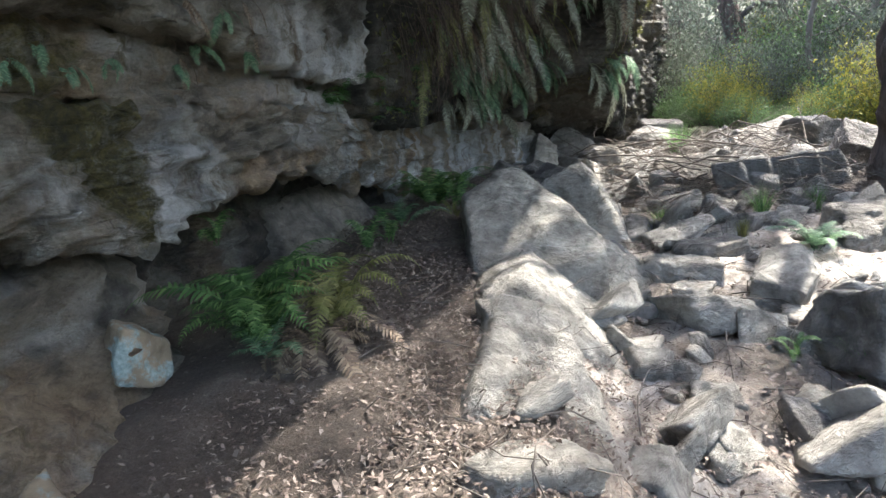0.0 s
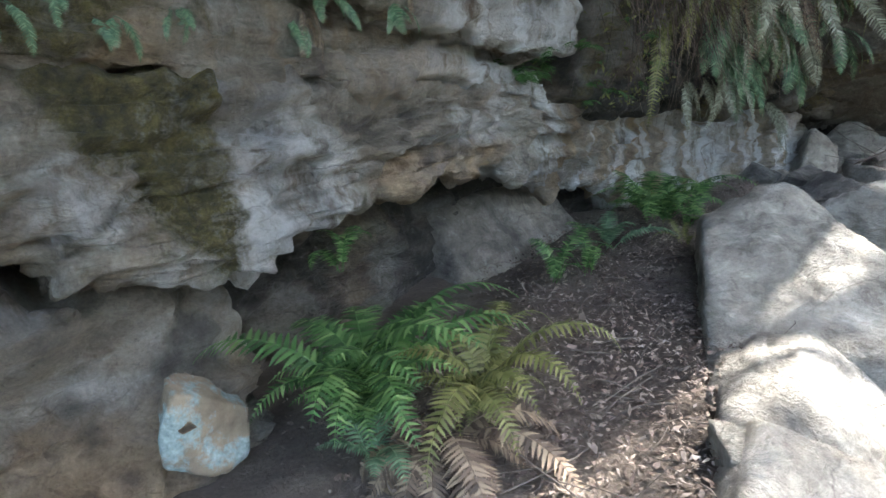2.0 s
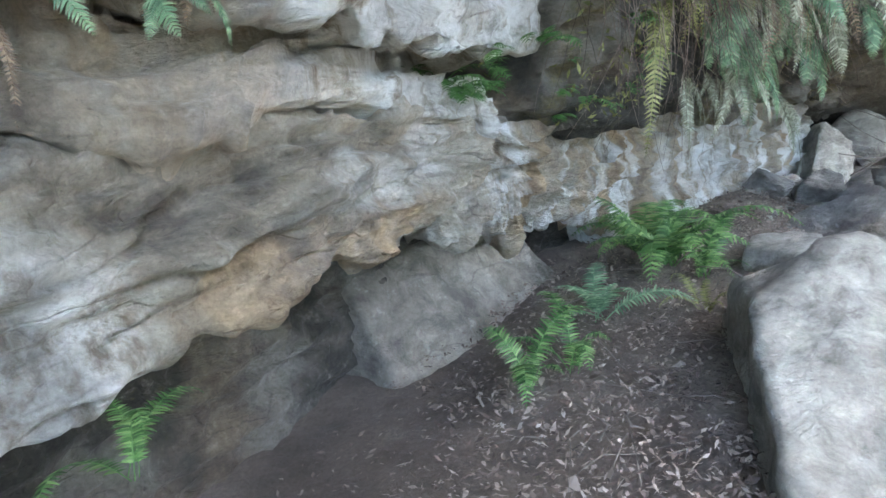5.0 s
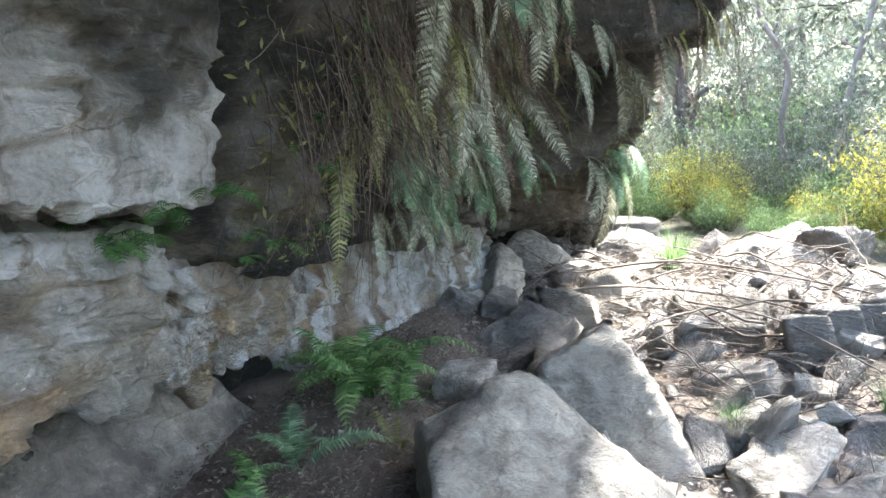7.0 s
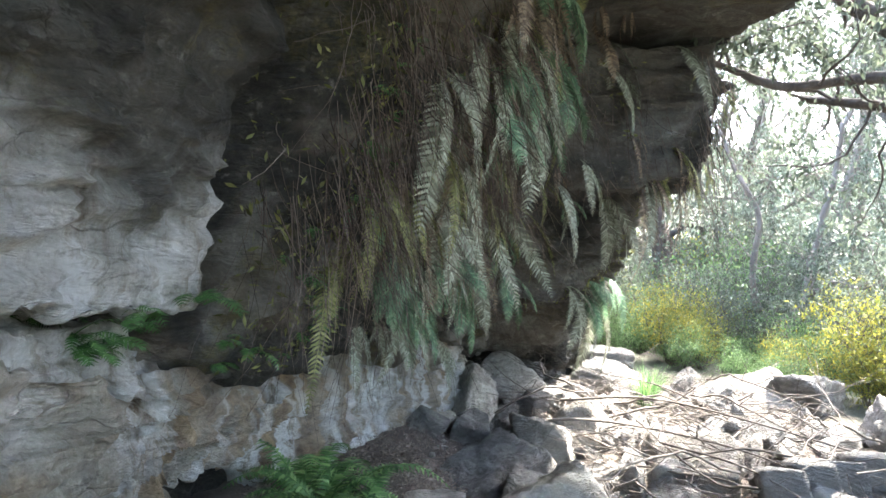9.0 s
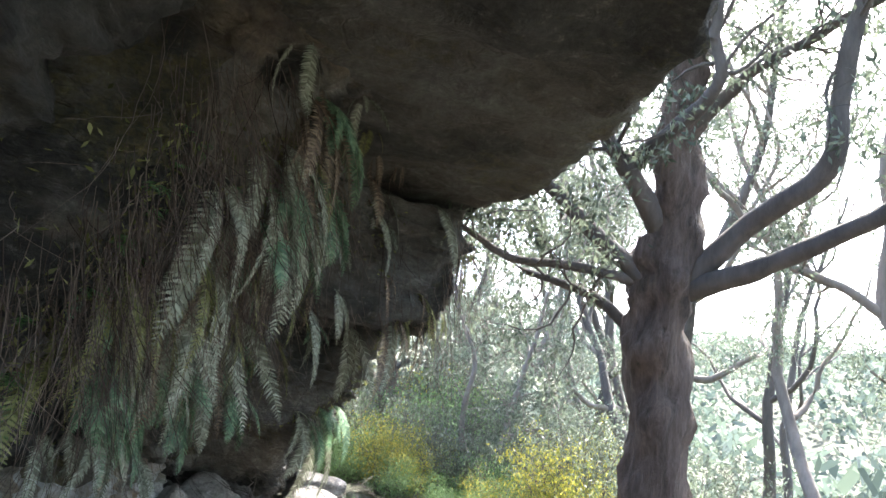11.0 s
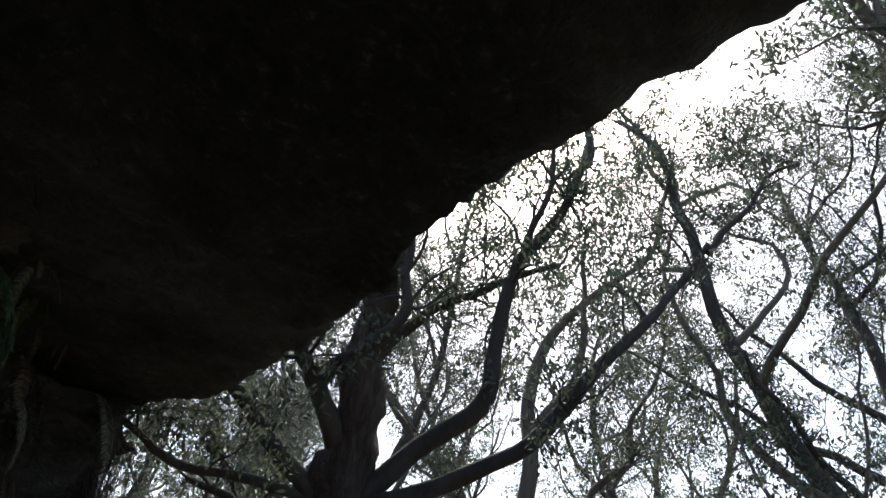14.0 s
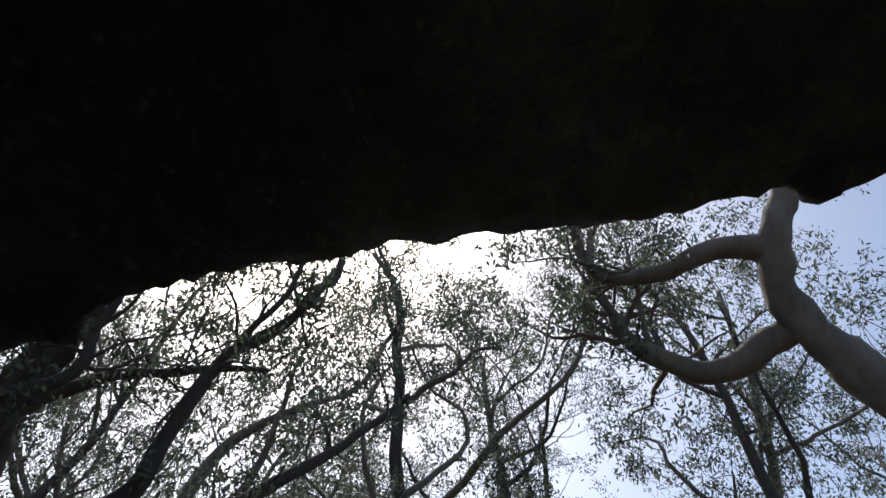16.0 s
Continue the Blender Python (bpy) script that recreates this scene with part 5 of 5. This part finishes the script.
kinds = [wild_gum("gum_tree", 11, 41, BARK_PALE, BARK_PALE, "pale crooked gum tree on the slope", "gums on the slope", 0.3), wild_gum("gum_tree", 13, 42, BARK_DARK, BARK_DARK, "tall dark-stemmed tree with an airy crown", "gums on the slope", 0.2, 9),
         wild_gum("gum_tree", 9, 43, BARK_PALE, BARK_PALE, "slender twisting gum tree", "gums on the slope", 0.38), wild_gum("gum_tree", 12, 44, BARK_DARK, BARK_PALE, "forked gum with peeling bark", "gums on the slope", 0.26, 9)]
rng = np.random.default_rng(77)
spots = [(9.8, 12.2, 1.0, 3), (9.5, 17.0, 0.9, 2), (11.5, 14.0, 0.9, 1), (13.5, 18.5, 1.0, 0), (10.0, 22.5, 1.1, 3), (15.0, 23.5, 1.2, 1), (9.0, 28.0, 1.2, 0), (18.5, 27.0, 1.3, 2), (14.0, 13.5, 1.0, 3), (8.4, 22.0, 0.9, 2), (11.4, 21.0, 0.9, 3), (5.6, 21.5, 0.9, 1), (12.5, 15.5, 0.9, 0), (11.0, 11.5, 0.85, 3), (10.5, 8.0, 0.9, 0), (9.8, 2.0, 1.15, 1), (7.6, 0.6, 1.05, 2), (11.5, 4.8, 1.1, 3), (8.8, -3.5, 1.2, 0), (7.2, -1.8, 1.05, 1), (9.2, 0.2, 1.2, 3), (6.6, -4.2, 1.1, 2), (13.5, 0.5, 1.1, 1), (6.2, -6.0, 1.0, 3),
         (14.5, 8.5, 1.0, 2), (16.0, 12.5, 1.1, 1), (12.5, 21.0, 1.1, 0), (17.0, 18.0, 1.1, 3), (7.0, 25.0, 1.2, 1), (13.0, 28.0, 1.3, 2), (18.5, 5.0, 1.2, 0), (19.0, -2.0, 1.2, 1), (13.5, -6.0, 1.2, 2), (21.0, 23.0, 1.3, 1), (22.0, 12.0, 1.3, 3), (9.5, -10.0, 1.2, 0), (16.5, 33.0, 1.4, 3), (24.0, 30.0, 1.4, 0), (27.0, 18.0, 1.4, 1), (26.0, 3.0, 1.4, 2), (4.2, 24.5, 1.0, 3)]
for k, (x, y, big, which) in enumerate(spots):
    m = pose(*on_ground(x, y), 0, 0, rng.uniform(0, 360)) @ Matrix.Scale(big, 4)
    if kinds[which].get("placed"):
        copy_thing(kinds[which], m)
    else:
        kinds[which].matrix_basis = m
        kinds[which]["placed"] = 1


# ---- scrub ----
def bush(height, seed, mat, label, group, leaf=0.095, stems=14, per=40, spread=0.2):
    rng = np.random.default_rng(seed)
    root = thing("bush", label, "bush", group)
    wood, quads = [], []
    for k in range(stems):
        a = rng.uniform(0, 6.28)
        q, r = grow((rng.uniform(-0.1, 0.1), rng.uniform(-0.1, 0.1), -0.1), (math.cos(a) * 0.5, math.sin(a) * 0.5, 1), height * rng.uniform(0.6, 1.0), 0.016, rng, 0.2, 0.03, 9, 0.2)
        wood.append(tube(q, r, 5))
        bare_twigs(wood, quads, q, 0.008, rng, 6, height * 0.28, leaf, per, spread, 0.3, 1)
        for j in range(4, 10, 2):
            leaf_clump(quads, q[j], per, spread, leaf, rng, 0.0)
    tagged(part("stemwork", make_mesh("stemwork", *gather(wood), BARK_DARK), root), kind="stuff")
    tagged(part("foliage", leaves_mesh("foliage", quads, mat), root), kind="stuff")
    return root


bushes = [bush(2.0, 51, SCRUB, "soft green shrub on the slope", "shrubs on the slope"), bush(2.4, 52, YELLOW, "yellow-flowering shrub on the slope", "shrubs on the slope", 0.085), bush(1.7, 53, SCRUB, "feathery green shrub on the slope", "shrubs on the slope", 0.08), bush(2.8, 54, GUM, "dull grey-green shrub on the slope", "shrubs on the slope", 0.08)]
low = [(5.06, 12.5, 0.55, 1), (4.3, 12.9, 0.4, 0), (6.3, 12.95, 0.6, 0), (5.8, 10.5, 0.62, 1), (6.3, 9.9, 0.7, 1), (6.6, 8.9, 0.75, 1), (5.3, 14.6, 0.7, 2), (6.4, 14.8, 0.8, 0), (5.6, 17.0, 1.0, 2), (8.6, 12.8, 1.0, 0), (9.2, 11.2, 1.0, 1), (7.2, 9.4, 0.8, 0), (7.6, 8.2, 0.8, 2), (9.6, 9.0, 1.0, 1), (4.4, 14.2, 0.7, 0), (10.4, 13.2, 1.1, 0)]
low += [(rng.uniform(4.8, 9.5), rng.uniform(10.0, 17.5), rng.uniform(0.45, 0.85), int(rng.choice(4, p=[0.4, 0.25, 0.25, 0.1]))) for k in range(70)]
low += [(rng.uniform(4.0, 7.5), rng.uniform(13.5, 23), rng.uniform(0.6, 1.0), int(rng.integers(0, 4))) for k in range(34)]
low += [(rng.uniform(5.0, 9.0) + 0.17 * k, rng.uniform(-2, 19) + 0.12 * k, rng.uniform(0.8, 1.3), int(rng.choice(4, p=[0.35, 0.2, 0.2, 0.25]))) for k in range(110)]
low += [(rng.uniform(5.5, 11.0), rng.uniform(13.0, 24.0), rng.uniform(1.2, 1.9), int(rng.choice(4, p=[0.4, 0.15, 0.3, 0.15]))) for k in range(40)]
for x, y, big, which in low:
    m = pose(*on_ground(x, y), 0, 0, rng.uniform(0, 360)) @ Matrix.Scale(big, 4)
    if bushes[which].get("placed"):
        copy_thing(bushes[which], m)
    else:
        bushes[which].matrix_basis = m
        bushes[which]["placed"] = 1
for ob in kinds + bushes:
    del ob["placed"]
for ob in scene.objects:
    if "placed" in ob:
        del ob["placed"]

# far woods on the other side of the valley
quads = []
for k in range(2600):
    n, s = rng.uniform(26, 175), rng.uniform(-90, 150)
    x, y = put(s, n)
    c = np.array([x, y, float(ground_z(x, y)) + rng.uniform(1.5, 5.5)])
    for _ in range(26):
        o = c + rng.normal(0, 1.0, 3) * (1.5, 1.5, 1.1)
        d, w = rng.normal(size=3), rng.normal(size=3)
        quads.append(np.array([o, o + d * 0.45, o + (d + w) * 0.4, o + w * 0.45]))
tagged(new("far_woods", leaves_mesh("far_woods", quads, FAR)), "grey-green forest on the far side of the valley", "forest", kind="stuff")
